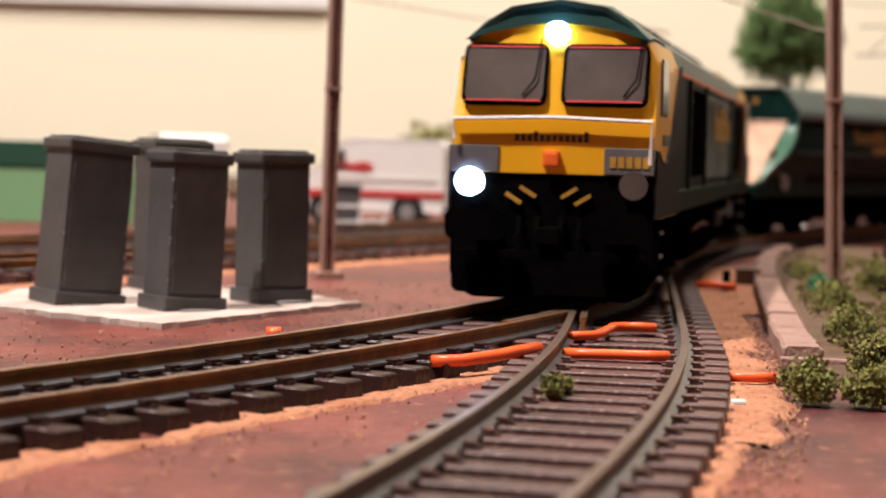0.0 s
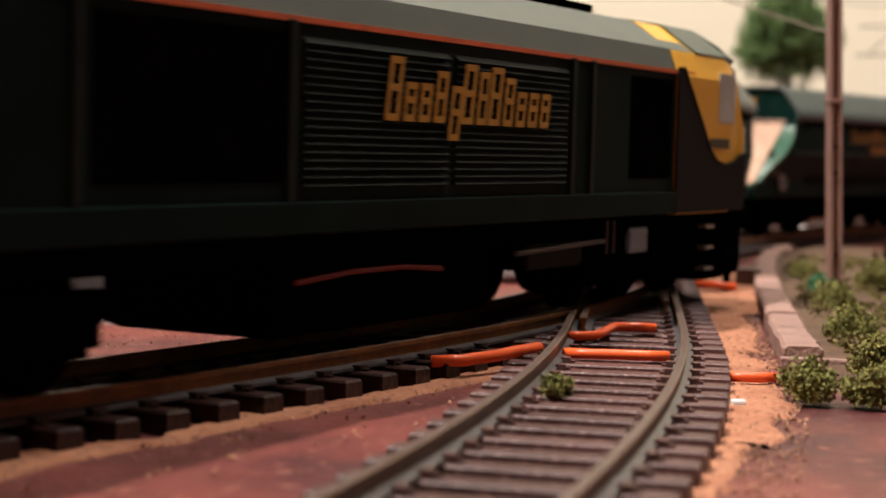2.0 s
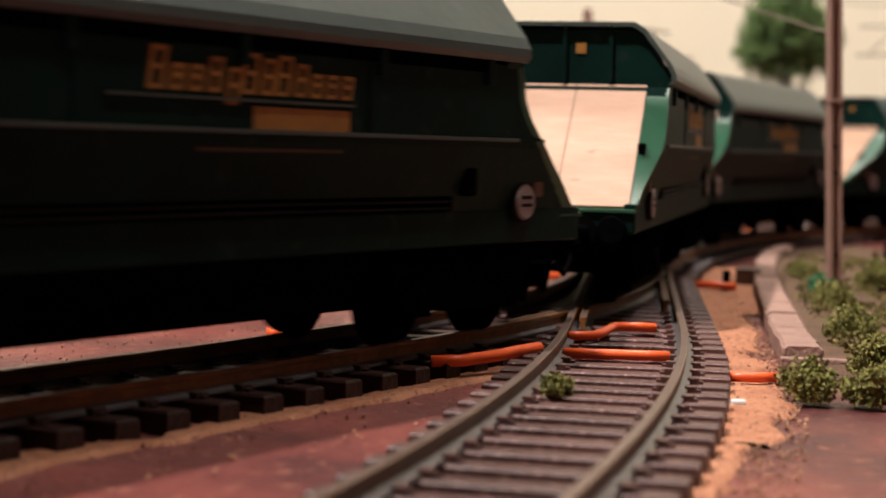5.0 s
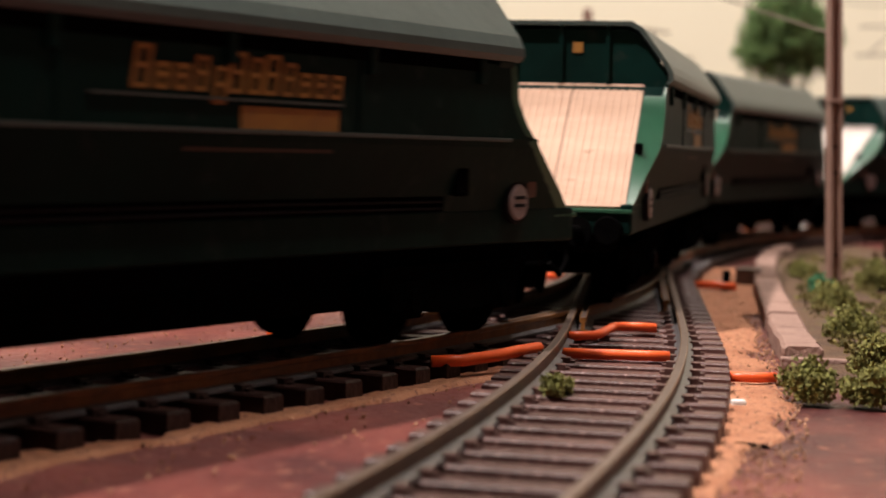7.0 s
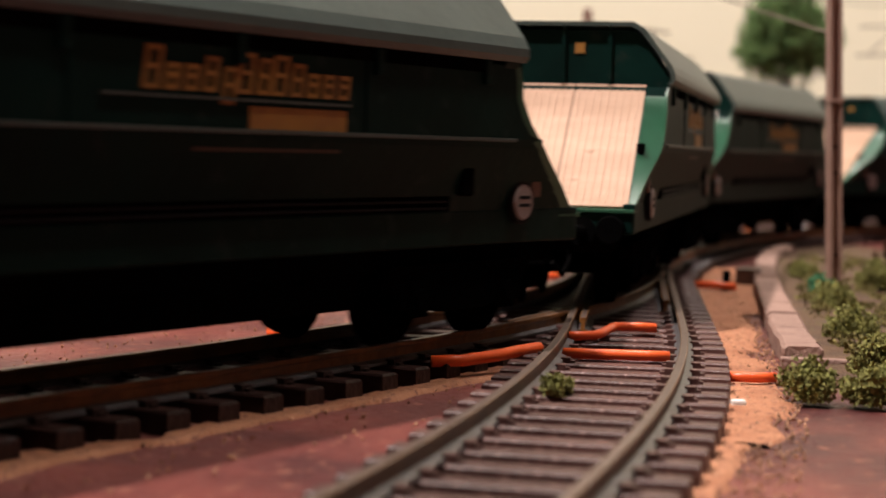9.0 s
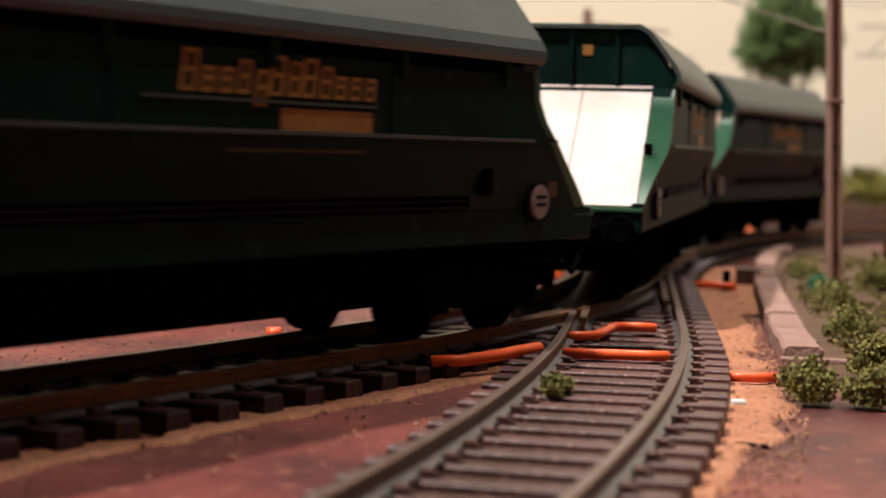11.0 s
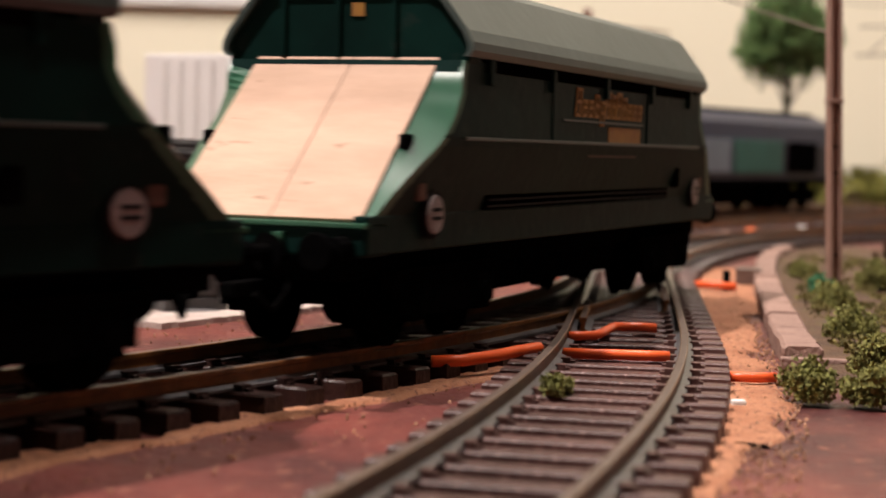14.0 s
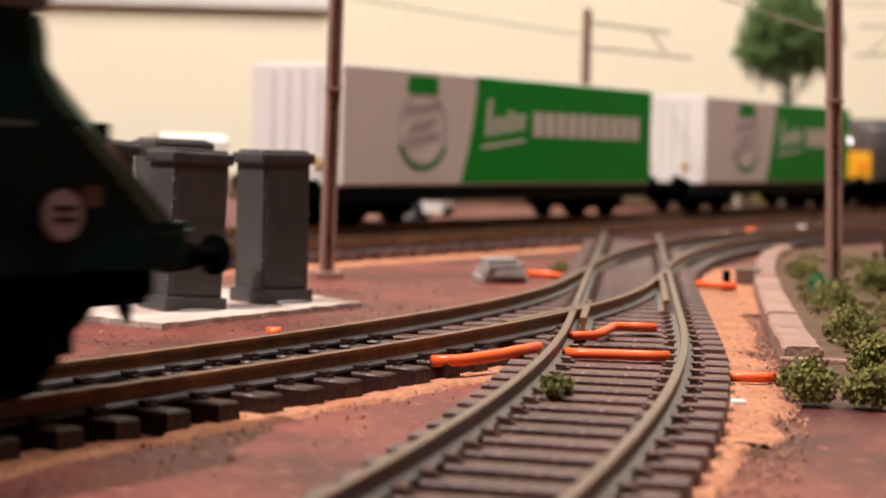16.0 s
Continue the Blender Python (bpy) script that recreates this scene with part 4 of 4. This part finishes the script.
def leaf_cloud(bm, centre, radius, count, size, rnd, squash=0.85, hollow=0.35):
    """Many small leaf flakes round a centre, denser at lumps."""
    lumps = [Vector((rnd.gauss(0, 1), rnd.gauss(0, 1), rnd.gauss(0, 1))).normalized() * rnd.uniform(.35, .85) for _ in range(16)]
    for _ in range(count):
        l = rnd.choice(lumps)
        d = l + Vector((rnd.gauss(0, 1), rnd.gauss(0, 1), rnd.gauss(0, 1))) * 0.2
        if d.length > 1.08:
            d = d.normalized() * rnd.uniform(.9, 1.08)
        p = Vector(centre) + Vector((d.x, d.y, d.z * squash)) * radius
        if p.z < 0.05:
            p.z = rnd.uniform(0.05, radius * 0.3)
        q = Euler((rnd.random() * 6, rnd.random() * 6, rnd.random() * 6)).to_matrix()
        s = size * rnd.uniform(.6, 1.4)
        vs = [bm.verts.new(p + q @ Vector(c) * s) for c in ((-.5, -.35, 0), (.5, -.3, .12), (.45, .4, -.1), (-.4, .35, .15))]
        bm.faces.new(vs)
    return bm


def build_bush(x, y, r, mat, label, seed, count=2200, size=0.52, z=0.0):
    rnd = random.Random(seed)
    bs = thing("bush", place(x, y, z), label, "bush", "foam bushes")
    bm = bmesh.new()
    leaf_cloud(bm, (0, 0, r * 0.55), r, count, size, rnd)
    for _ in range(3):
        a = rnd.random() * 6.28
        leaf_cloud(bm, (math.cos(a) * r * .6, math.sin(a) * r * .6, r * .4), r * .6, count // 4, size, rnd)
    part("leaves", bm, mat, bs)
    bm = bmesh.new()
    for k in range(4):
        a = k * 1.6
        cyl(bm, (0, 0, -0.3), (math.cos(a) * r * .4, math.sin(a) * r * .4, r * .6), 0.35, 0.15, 6)
    part("stem", bm, M_TRUNK, bs)
    return bs


def build_tree(x, y):
    rnd = random.Random(12)
    tr = thing("tree", place(x, y, 3) @ Matrix.Scale(1.38, 4), "round-crowned green model tree with a forked trunk", "tree")
    bm = tube(bmesh.new(), [(-0.5, 0, -1), (0, 0, 20), (0.3, 0, 38), (0.8, 0, 52)], 1.5, 8)
    for k in range(9):
        a = k * 2.4
        b = 38 + k * 2.0
        tube(bm, [(0.3, 0, b), (5 * math.cos(a), 5 * math.sin(a), b + 9), (11 * math.cos(a), 11 * math.sin(a), b + 17)], 0.6, 6)
    part("trunk", bm, M_TRUNK, tr)
    bm = bmesh.new()
    leaf_cloud(bm, (0, 0, 68), 21, 7000, 1.8, rnd, 1.05)
    for k in range(10):
        a = rnd.random() * 6.28
        e = rnd.uniform(-.6, .9)
        leaf_cloud(bm, (15 * math.cos(a), 15 * math.sin(a), 68 + 14 * e), 8, 500, 1.7, rnd)
    part("crown", bm, M_TREE, tr)


def build_van(m, label):
    van = thing("white_van", m, label, "van", "parked vans")
    out = [(-28, 5), (-28, 31), (-26.5, 33), (8, 33.6), (12.5, 32), (21, 22.5), (27, 19), (28.5, 13), (28.5, 5)]
    bm = bmesh.new()
    loft(bm, [[(x, -12.6, z) for x, z in out], [(x, -13, z * 0.99) for x, z in out], [(x, 13, z * 0.99) for x, z in out], [(x, 12.6, z) for x, z in out]])
    body = part("body", bm, M_WHITE, van)
    for sgn in (-1, 1):
        part("stripe", boxed(-28.1, 27, *sorted((sgn * 13, sgn * 13.25)), 10.6, 13.0), M_VANRED, body, "red waistline stripe")
        prism_out = [(2, 20.5), (10, 21.2), (16, 23.8), (12, 24.2), (8, 23.4), (3, 24.4), (-1, 22.5)]
        part("red_emblem", prism(bmesh.new(), prism_out, sgn * 13, sgn * 13.2), M_VANRED, body)
        part("side_window", prism(bmesh.new(), [(11, 21), (19, 21), (13.5, 28.5), (11, 28.5)], sgn * 12.8, sgn * 13.2), M_GLASS, body)
        part("rub_strip", boxed(-25, 21, *sorted((sgn * 13, sgn * 13.3)), 17.4, 18.0), M_WHITE, body)
        for x in (-14, 19):
            bm = cyl(bmesh.new(), (x, sgn * 10.4, 5), (x, sgn * 13.2, 5), 5, seg=20)
            wh = part("wheel", bm, M_TYRE, van)
            part("hub", cyl(bmesh.new(), (x, sgn * 13, 5), (x, sgn * 13.5, 5), 2.9, seg=16), M_HUB, wh)
            part("wheel_arch", cyl(bmesh.new(), (x, sgn * 12.6, 5.6), (x, sgn * 13.1, 5.6), 6.2, seg=20), M_BLACK, body)
    part("windscreen", loft(bmesh.new(), [[(13.2, -11, 31), (13.2, 11, 31), (20.6, 11.5, 22.6), (20.6, -11.5, 22.6)], [(13.8, -11, 31.4), (13.8, 11, 31.4), (21.2, 11.5, 23), (21.2, -11.5, 23)]]), M_GLASS, body)
    part("bumper", boxed(26, 29.4, -12, 12, 3.6, 7.4, 0.8), M_BLACK, van)
    part("rear_bumper", boxed(-29, -27, -12, 12, 3.6, 6.5, 0.5), M_BLACK, van)


def orange_cable(pts, r, label):
    rnd = [Vector(p) for p in pts]
    ob = part("orange_cable", tube(bmesh.new(), rnd, r, 10), M_ORANGE, smooth=True)
    tagged(ob, label, "cable", "orange cable pieces")
    return ob


def build_kerb():
    kb = thing("kerb_wall", Matrix(), "low pinkish stone retaining wall with worn coping blocks", "wall")
    line = Line(49.6, 254.5, 7.6, [(-20, 0), (60, 1), (230, 3), (320, 30), (420, 30)], -10, 420)
    rnd = random.Random(2)
    s = 3.0
    while s < 300:
        L = rnd.uniform(19, 27) if s > 8 else 9.0
        ring = []
        for k in range(5):
            t = s + 0.15 + (L - 0.3) * k / 4
            z = 2.8 + (0.2 * rnd.uniform(-1, 1) if k in (0, 4) else 0)
            w0, w1 = -0.1 + rnd.uniform(-.25, .25), 5.7 - t * 0.002 + rnd.uniform(-.3, .3)
            pts = [(w0, -0.6), (w0, z - .5), (w0 + .5, z), (w1 - .5, z), (w1, z - .5), (w1, -0.6)]
            ring.append([(*line.at(t, u)[:2], zz) for u, zz in pts])
        part("coping_block", loft(bmesh.new(), ring), M_STONE, kb)
        s += L
    # front return block
    x, y, h = line.at(0)
    part("end_block", boxed(-0.6, 9.2, 0.4, 2.9, -0.7, 1.5, 0.3), M_STONE, kb, "pale flat end block", m=place(x, y, 0, -8))
    part("drain_box", boxed(-6, 0, 0, 8, -0.5, 3.6, 0.3), M_CHAIR, kb, "dark weathered stone box", m=place(75.5, 420, 0, -10))
    # planted ground behind the wall
    bm = bmesh.new()
    rows = []
    for i in range(40):
        s = -8 + i * 9
        row = []
        for k in range(14):
            x, y, _ = line.at(max(-10, s), 4.8 + k * 12)
            if s < -10:
                y += s + 10
            row.append(bm.verts.new((x, y, (1.0 if s > -8 else 0.3) + 0.9 * noise.noise(Vector((x * .08, y * .08, 2))) - (1.2 if k == 0 and s < -5 else 0))))
        rows.append(row)
    for a, b in zip(rows, rows[1:]):
        for i in range(13):
            bm.faces.new((a[i], a[i + 1], b[i + 1], b[i]))
    tagged(part("planted_bank", bm, M_SOIL, smooth=True), "dark soil bank with scattered moss behind the wall", "ground", kind="structure")
    rnd = random.Random(14)
    bm = bmesh.new()
    for _ in range(160):
        x, y, _h = line.at(rnd.uniform(-5, 260), 9 + abs(rnd.gauss(0, 22)))
        leaf_cloud(bm, (x, y, 1.9), rnd.uniform(1.2, 3.4), 45, 0.6, rnd, 0.4)
    tagged(part("moss_scatter", bm, M_MOSS), "yellow-green moss scattered over the bank", "moss", kind="stuff")
    return line


def build_scenery():
    # card base with four cabinets
    rim = []
    corners = [(-84, 318), (-46, 291), (-16, 340), (-40, 372), (-84, 352)]
    for a, b in zip(corners, corners[1:] + corners[:1]):
        for k in range(24):
            p = Vector(a).lerp(Vector(b), k / 24)
            rim.append((p.x + 1.5 * noise.noise(Vector((p.x * .3, p.y * .3, 1))), p.y + 2.2 * noise.noise(Vector((p.x * .4, p.y * .4, 8)))))
    base = part("card_base", prism_plan(rim, -1.0, 0.45), M_PLINTH)
    tagged(base, "chipped white card base under the cabinets", "base")
    build_cabinet(place(-69.0, 318, 0.45, 34, 0, 5), 30.8, 12.2, 12, label="dark grey relay cabinet leaning sideways on the card base")
    build_cabinet(place(-48.4, 311.5, 0.45, 36, 0, 2.5), 28.9, 10.9, 9.5)
    build_cabinet(place(-33.7, 330.5, 0.45, 40, 0, 0), 28.8, 10.6, 9.0, label="dark grey relay cabinet with a hinged front door")
    build_cabinet(place(-57.5, 352, 0.45, 34, 0, 1), 30.6, 11.6, 10, label="taller grey relay cabinet behind the others")
    build_mast(-27.1, 415, 96, 20, 0.8)
    build_mast(90.6, 410, 96, 10, -2.2)
    m3 = build_mast(62, 800, 94, 33)
    bm = tube(bmesh.new(), [(0, 0, 88), (48, 0, 86)], 0.5, 6)
    tube(bm, [(0, 0, 77), (62, 0, 75)], 0.5, 6)
    tube(bm, [(36, 0, 87), (46, 0, 76)], 0.4, 6)
    part("bracket_arm", bm, M_WIRE, m3)
    m4 = build_mast(272, 1010, 120, 10)
    bm = tube(bmesh.new(), [(0, 0, 106), (-42, 0, 104)], 0.5, 6)
    tube(bm, [(0, 0, 90), (-44, 0, 88)], 0.5, 6)
    tube(bm, [(-20, 0, 104), (-36, 0, 89)], 0.4, 6)
    part("bracket_arm", bm, M_WIRE, m4)
    build_mast(-200, 560, 112, 33)
    for k, (a, b) in enumerate((((62, 800, 82), (-200, 560, 102)), ((90.6, 410, 58), (62, 800, 121)), ((62, 800, 106), (272, 1010, 116)), ((-200, 560, 110), (62, 800, 104)))):
        w = part("contact_wire", tube(bmesh.new(), [Vector(a).lerp(Vector(b), t / 6) - Vector((0, 0, 1.2 * math.sin(math.pi * t / 6))) for t in range(7)], 0.28, 5), M_WIRE)
        tagged(w, "thin brown overhead line wire", "wire", "overhead wires")
    build_kerb()
    for x, y, r, mat, seed, lab in ((46.2, 223, 4.9, M_BUSH, 1, "olive foam bush before the wall end"), (53.8, 220, 4.7, M_BUSH, 2, "olive foam bush before the wall end"),
                                    (60.5, 243, 5.2, M_BUSH, 21, "olive foam bush beside the wall"), (68, 292, 5.2, M_BUSH, 3, "olive foam bush behind the wall"), (76, 345, 6.0, M_BUSH, 4, "olive foam bush behind the wall"),
                                    (98, 400, 6.4, M_BUSH, 5, "rounded olive bush near the mast"), (88, 432, 4.6, M_BUSH, 6, "small olive bush near the wall"), (82, 382, 4.4, M_BUSHDK, 7, "dark green tufted plant at the mast foot")):
        build_bush(x, y, r * 0.8, mat, lab, seed, z=0.6 if y > 240 else 0)
    build_bush(13.7, 207, 2.0, M_BUSH, "tuft of green moss between the sleepers", 11, 700, 0.4, 1.9)
    build_tree(190, 1000)
    # wires and insulation
    orange_cable([(-1.1, 236, 2.0), (3, 237, 2.1), (7.8, 242, 2.3), (10.8, 247, 2.4), (14, 252, 2.4)], 0.85, "bright orange cable crossing under the rail")
    orange_cable([(17.0, 244.6, 2.6), (20, 243.6, 2.65), (24, 243.0, 2.7), (28, 243.2, 2.65), (31.5, 243.4, 2.6)], 0.75, "bright orange cable laid across the sleepers")
    orange_cable([(19.0, 264, 2.9), (20.5, 264.6, 2.9), (23.2, 265.5, 3.0), (24.4, 268, 3.1), (26.6, 276.4, 3.1), (27.6, 278.6, 3.1), (30.8, 279, 3.1), (33.9, 279.2, 3.0)], 0.72, "bent bright orange cable between the rails")
    orange_cable([(37.6, 238.5, 0.7), (41, 237, 0.8), (43, 237.2, 0.75), (45.2, 238.6, 0.7)], 0.7, "short end of orange cable on the sand")
    orange_cable([(56.5, 402, 1.0), (61, 400, 1.2), (66, 398, 1.0)], 0.85, "orange cable joint beside the track")
    orange_cable([(20.5, 419, 1.2), (24, 416, 1.3), (28.4, 415, 1.1)], 0.9, "orange cable joint beyond the track")
    orange_cable([(-27.4, 279, 0.5), (-25.2, 279, 0.7)], 1.0, "orange stub of cable on the earth")
    orange_cable([(-9.5, 249.5, 1.4), (-4.8, 252.5, 1.5)], 0.9, "orange cable showing below the rail")
    ch = part("white_chip", boxed(35.9, 37.7, 216.4, 218.0, -0.4, 0.5, 0.25), M_WHITE)
    tagged(ch, "small white plastic chip on the sand", "chip")
    clip = part("cable_clip", boxed(63.4, 64.8, 399, 401.4, 0, 4.4, 0.2), M_BLACK)
    tagged(clip, "black cable clip on the orange joint", "clip")
    for x, y, r, mat, lab in ((116.3, 670, 2.6, M_REDLIT, "small orange stone beside the far track"), (139.5, 690, 3.0, M_WHITE, "small white stone beside the far track"),
                              (149, 700, 2.6, M_WHITE, "small white stone beside the far track"), (161.6, 710, 2.6, M_WHITE, "small white stone beside the far track"), (104, 655, 2.2, M_STONE, "small pink stone beside the far track")):
        bm = bmesh.new()
        bmesh.ops.create_icosphere(bm, subdivisions=2, radius=r)
        for v in bm.verts:
            v.co = v.co * (1 + 0.25 * noise.noise(v.co * 0.5 + Vector((x, y, 0))))
            v.co.z = v.co.z * 0.8 + r * 0.6
        tagged(part("stone", bm, mat, m=place(x, y, -0.4), smooth=True), lab, "stone", "stones by the far track")
    rnd = random.Random(17)
    for k, z in enumerate((-0.4, 1.0, 2.4, 3.8)):
        for d in (0, 1):
            if k == 3 and d:
                continue
            ob = part("concrete_slab", boxed(-5.5 + k * .7, 5.5 - k * .5, -3.2, 3.2, 0, 1.35, 0.15), M_SLABGREY, m=place(13.5 + rnd.uniform(-.8, .8), 412 + d * 9 + rnd.uniform(-.8, .8), z, 12 + rnd.uniform(-7, 7)))
            tagged(ob, "pale grey cast concrete slab in a loose stack", "slab", "stacked concrete slabs")
    build_bush(29.5, 438, 2.6, M_BUSH, "low olive tuft beside the slab stack", 41, 700, 0.6)
    dark = part("rubble_heap", leaf_cloud(bmesh.new(), (0, 0, 3), 9, 500, 2.6, random.Random(31)), M_SOIL, m=place(112, 430, 0))
    tagged(dark, "dark brown heap of rubble on the bank", "rubble", kind="stuff")
    # beyond the far line: vans, fence, hut, boards, hedge
    build_van(place(-26.5, 706, 0, 172), "white delivery van with red stripe and emblem")
    build_van(place(-105, 720, 0, 105), "white delivery van seen from its front corner")
    hut = thing("relay_box", place(-33.5, 590, 0, 25), "grey lineside relay box with a white rail fence", "cabinet")
    part("body", boxed(-4.5, 4.5, -4, 4, 0, 16.5, 0.4), M_PANEL, hut)
    part("lid", boxed(-5, 5, -4.5, 4.5, 16.3, 17.6, 0.4), M_PANEL, hut)
    bm = bmesh.new()
    for x in (-9, 0, 9):
        tube(bm, [(x, -8, 0), (x, -8, 10.5)], 0.45, 6)
    for z in (5.4, 10.5):
        tube(bm, [(-9, -8, z), (9, -8, z)], 0.45, 6)
    fe = part("rail_fence", bm, M_WHITE, m=place(-31, 590, 0, 25))
    tagged(fe, "white tubular rail fence by the relay box", "fence")
    gb = thing("green_board", place(-150, 650, 0, 3), "mint green board with a dark green top band", "board")
    part("panel", boxed(-120, 36, 0, 6, -1, 19.5, 0.4), M_MINT, gb)
    part("top_band", boxed(-120, 36, -0.6, 6.6, 19.6, 29, 0.4), M_DKGREEN, gb)
    part("capping", boxed(-120, -24, -1, 7, 29, 31.5, 0.4), M_WHITE, gb)
    bank = part("grass_bank", prism_plan([(-400, 985), (900, 965), (900, 1400), (-400, 1400)], -1, 4), M_SOIL)
    tagged(bank, "raised brown bank below the hedge", "ground", kind="structure")
    rnd = random.Random(8)
    for k in range(16):
        hd = thing("hedge_bush", place(-20 + k * 27, 1030 + rnd.uniform(-8, 12), 3.5), "yellow-green hedge bush along the back of the layout", "hedge", "hedge at the back")
        bm = leaf_cloud(bmesh.new(), (0, 0, 11), 19 * rnd.uniform(.9, 1.15), 900, 2.6, rnd, 0.9)
        part("leaves", bm, M_HEDGE, hd)
    hd = thing("hedge_bush", place(-8, 905, 0), "yellow-green bush behind the parked vans", "hedge", "hedge at the back")
    part("leaves", leaf_cloud(bmesh.new(), (0, 0, 24), 22, 1500, 2.4, rnd, 0.95), M_HEDGE, hd)
    sg = thing("red_signal_disc", place(150, 912, 0), "white round signal disc with red lamp on a post", "signal")
    part("post", cyl(bmesh.new(), (0, 0, 0), (0, 0, 16), 0.7), M_WHITE, sg)
    part("disc", cyl(bmesh.new(), (0, -1, 18), (0, 0.6, 18), 5.4, seg=24), M_WHITE, sg)
    part("red_spot", cyl(bmesh.new(), (0, -1.6, 18), (0, -1, 18), 2.4, seg=16), M_REDLIT, sg)
    paper = part("white_shelf", boxed(-900, -100, 1490, 1499, 143, 230, 1.5), M_WHITE)
    tagged(paper, "white painted shelf along the cream wall", "shelf", kind="structure")


def prism_plan(outline, z0, z1):
    return loft(bmesh.new(), [[(x, y, z) for x, y in outline] for z in (z0, z1)])


# ---- everything that moves ----
SPEED = 93.0
LOCO_HALF, GAP = 133.0, 13.4
FRONT0 = 48.0


def run(t):
    """Distance that the train has gone; it slows a little on the way."""
    return SPEED * float(np.interp(t, [0, 4.1, 8.03, 12.13, 14.14, 15.3, 16.0], [-0.094, 4.1, 8.12, 12.14, 14.15, 15.32, 16.13]))



def on_line(line, s, half, z=RAIL_Z, forward=-1):
    """Pose of a vehicle whose two bogies stand on the line; it faces along -s or +s."""
    xa, ya, _ = line.at(s - half)
    xb, yb, _ = line.at(s + half)
    dx, dy = (xa - xb, ya - yb) if forward < 0 else (xb - xa, yb - ya)
    return place((xa + xb) / 2, (ya + yb) / 2, z, math.degrees(math.atan2(dy, dx)))


REAR_KEYS = [(0.0, 2544.0), (12.3, 598.0), (14.6, 215.0), (15.3, 115.0), (15.6, 60.0), (15.8, 30.0), (16.0, 0.0)]


def motions():
    times = [0.25 * k for k in range(65)]
    walk(loco, [(t, on_line(MAIN, FRONT0 + LOCO_HALF - run(t), 90)) for t in times])
    for k, w in enumerate(wagons):
        c0 = FRONT0 + 2 * LOCO_HALF + GAP + (k + 0.5) * PITCH_W
        walk(w, [(t, on_line(MAIN, c0 - run(t), 55)) for t in times])
    gone = lambda t: float(np.interp(t, [a for a, _ in REAR_KEYS], [b for _, b in REAR_KEYS]))
    for ob, s, half, z in rear:
        walk(ob, [(t, on_line(BACK, s - gone(t), half, RAIL_Z + z, 1)) for t in times])
    spin = [0.1 * k for k in range(161)]
    for ob in (loco, *wagons):
        for bg in ob.children:
            for wh in bg.children:
                if wh.name.startswith("wheelset"):
                    x, r = wh.location.x / MM, wh.location.z / MM
                    walk(wh, [(t, place(x, 0, r, 0, 0, math.degrees(run(t) / r) % 360)) for t in spin])


build_room()
build_ground()
build_kinds = (
    strip("sand_shoulder", BRANCH, -200, -92, 12, 17.5, 0.35, M_SAND, "thin orange sand beside the siding", rag=3.0, seed=2),
    strip("sand_shoulder", BRANCH, -95, 130, 13, 21.5, 0.35, M_SAND, "loose orange sand beside the siding", rag=5.5, seed=12),
    strip("sand_shoulder", BRANCH, 60, 200, 15, 32, 0.3, M_SAND, "loose orange sand beside the siding", rag=5, seed=4),
    strip("sand_shoulder", MAIN, -260, 40, 13, 19.5, 0.3, M_SAND, "orange sand along the main track's sleeper ends", rag=3.5, seed=6),
    strip("sand_shoulder", BACK_NEAR, -200, 500, 12, 24, 0.4, M_SAND, "orange sand along the far tracks", seed=8),
    strip("ballast_bed", BACK, -900, 600, -26, 20, 0.5, M_BALLAST, "brown ballast under the far tracks", step=12, seed=9),
    strip("ballast_bed", MAIN, 130, 900, -18, 18, 0.5, M_BALLAST, "brown ballast under the main line", step=8, seed=10),
    grit("loose_grit", BRANCH, -160, 160, 14, 24, 2600, M_GRIT, "scattered orange grit and crumbs on the sand"),
    grit("loose_grit", MAIN, -180, 160, -90, 34, 2600, M_GRIT, "scattered crumbs of grit on the red earth", seed=5),
)
build_tracks()
loco = build_loco()
wagons = []
for k, (mat, lab) in enumerate(((M_SLAB, "a rusty pink slope sheet"), (M_SLAB, "a rusty pink slope sheet"), (M_SLAB, "a rusty pink slope sheet"),
                               (M_SLAB, "a rusty pink slope sheet"), (M_SLABW, "a pale bleached slope sheet"), (M_SLAB, "a rusty pink slope sheet"))):
    wagons.append(build_wagon(mat, lab, k in (0, 2, 3)))
# rear train: places along the line when it comes to its last position
rear = [(build_container(Matrix(), 213.0), 104.5, 76, 13.2), (build_flat(Matrix(), 222.0), 104.5, 76, 0), (build_container(Matrix(), 176.0), 350.5, 62, 13.2),
        (build_flat(Matrix(), 186.0), 350.5, 62, 0), (build_rear_loco(Matrix()), 612.0, 82, 0)]
build_scenery()
motions()
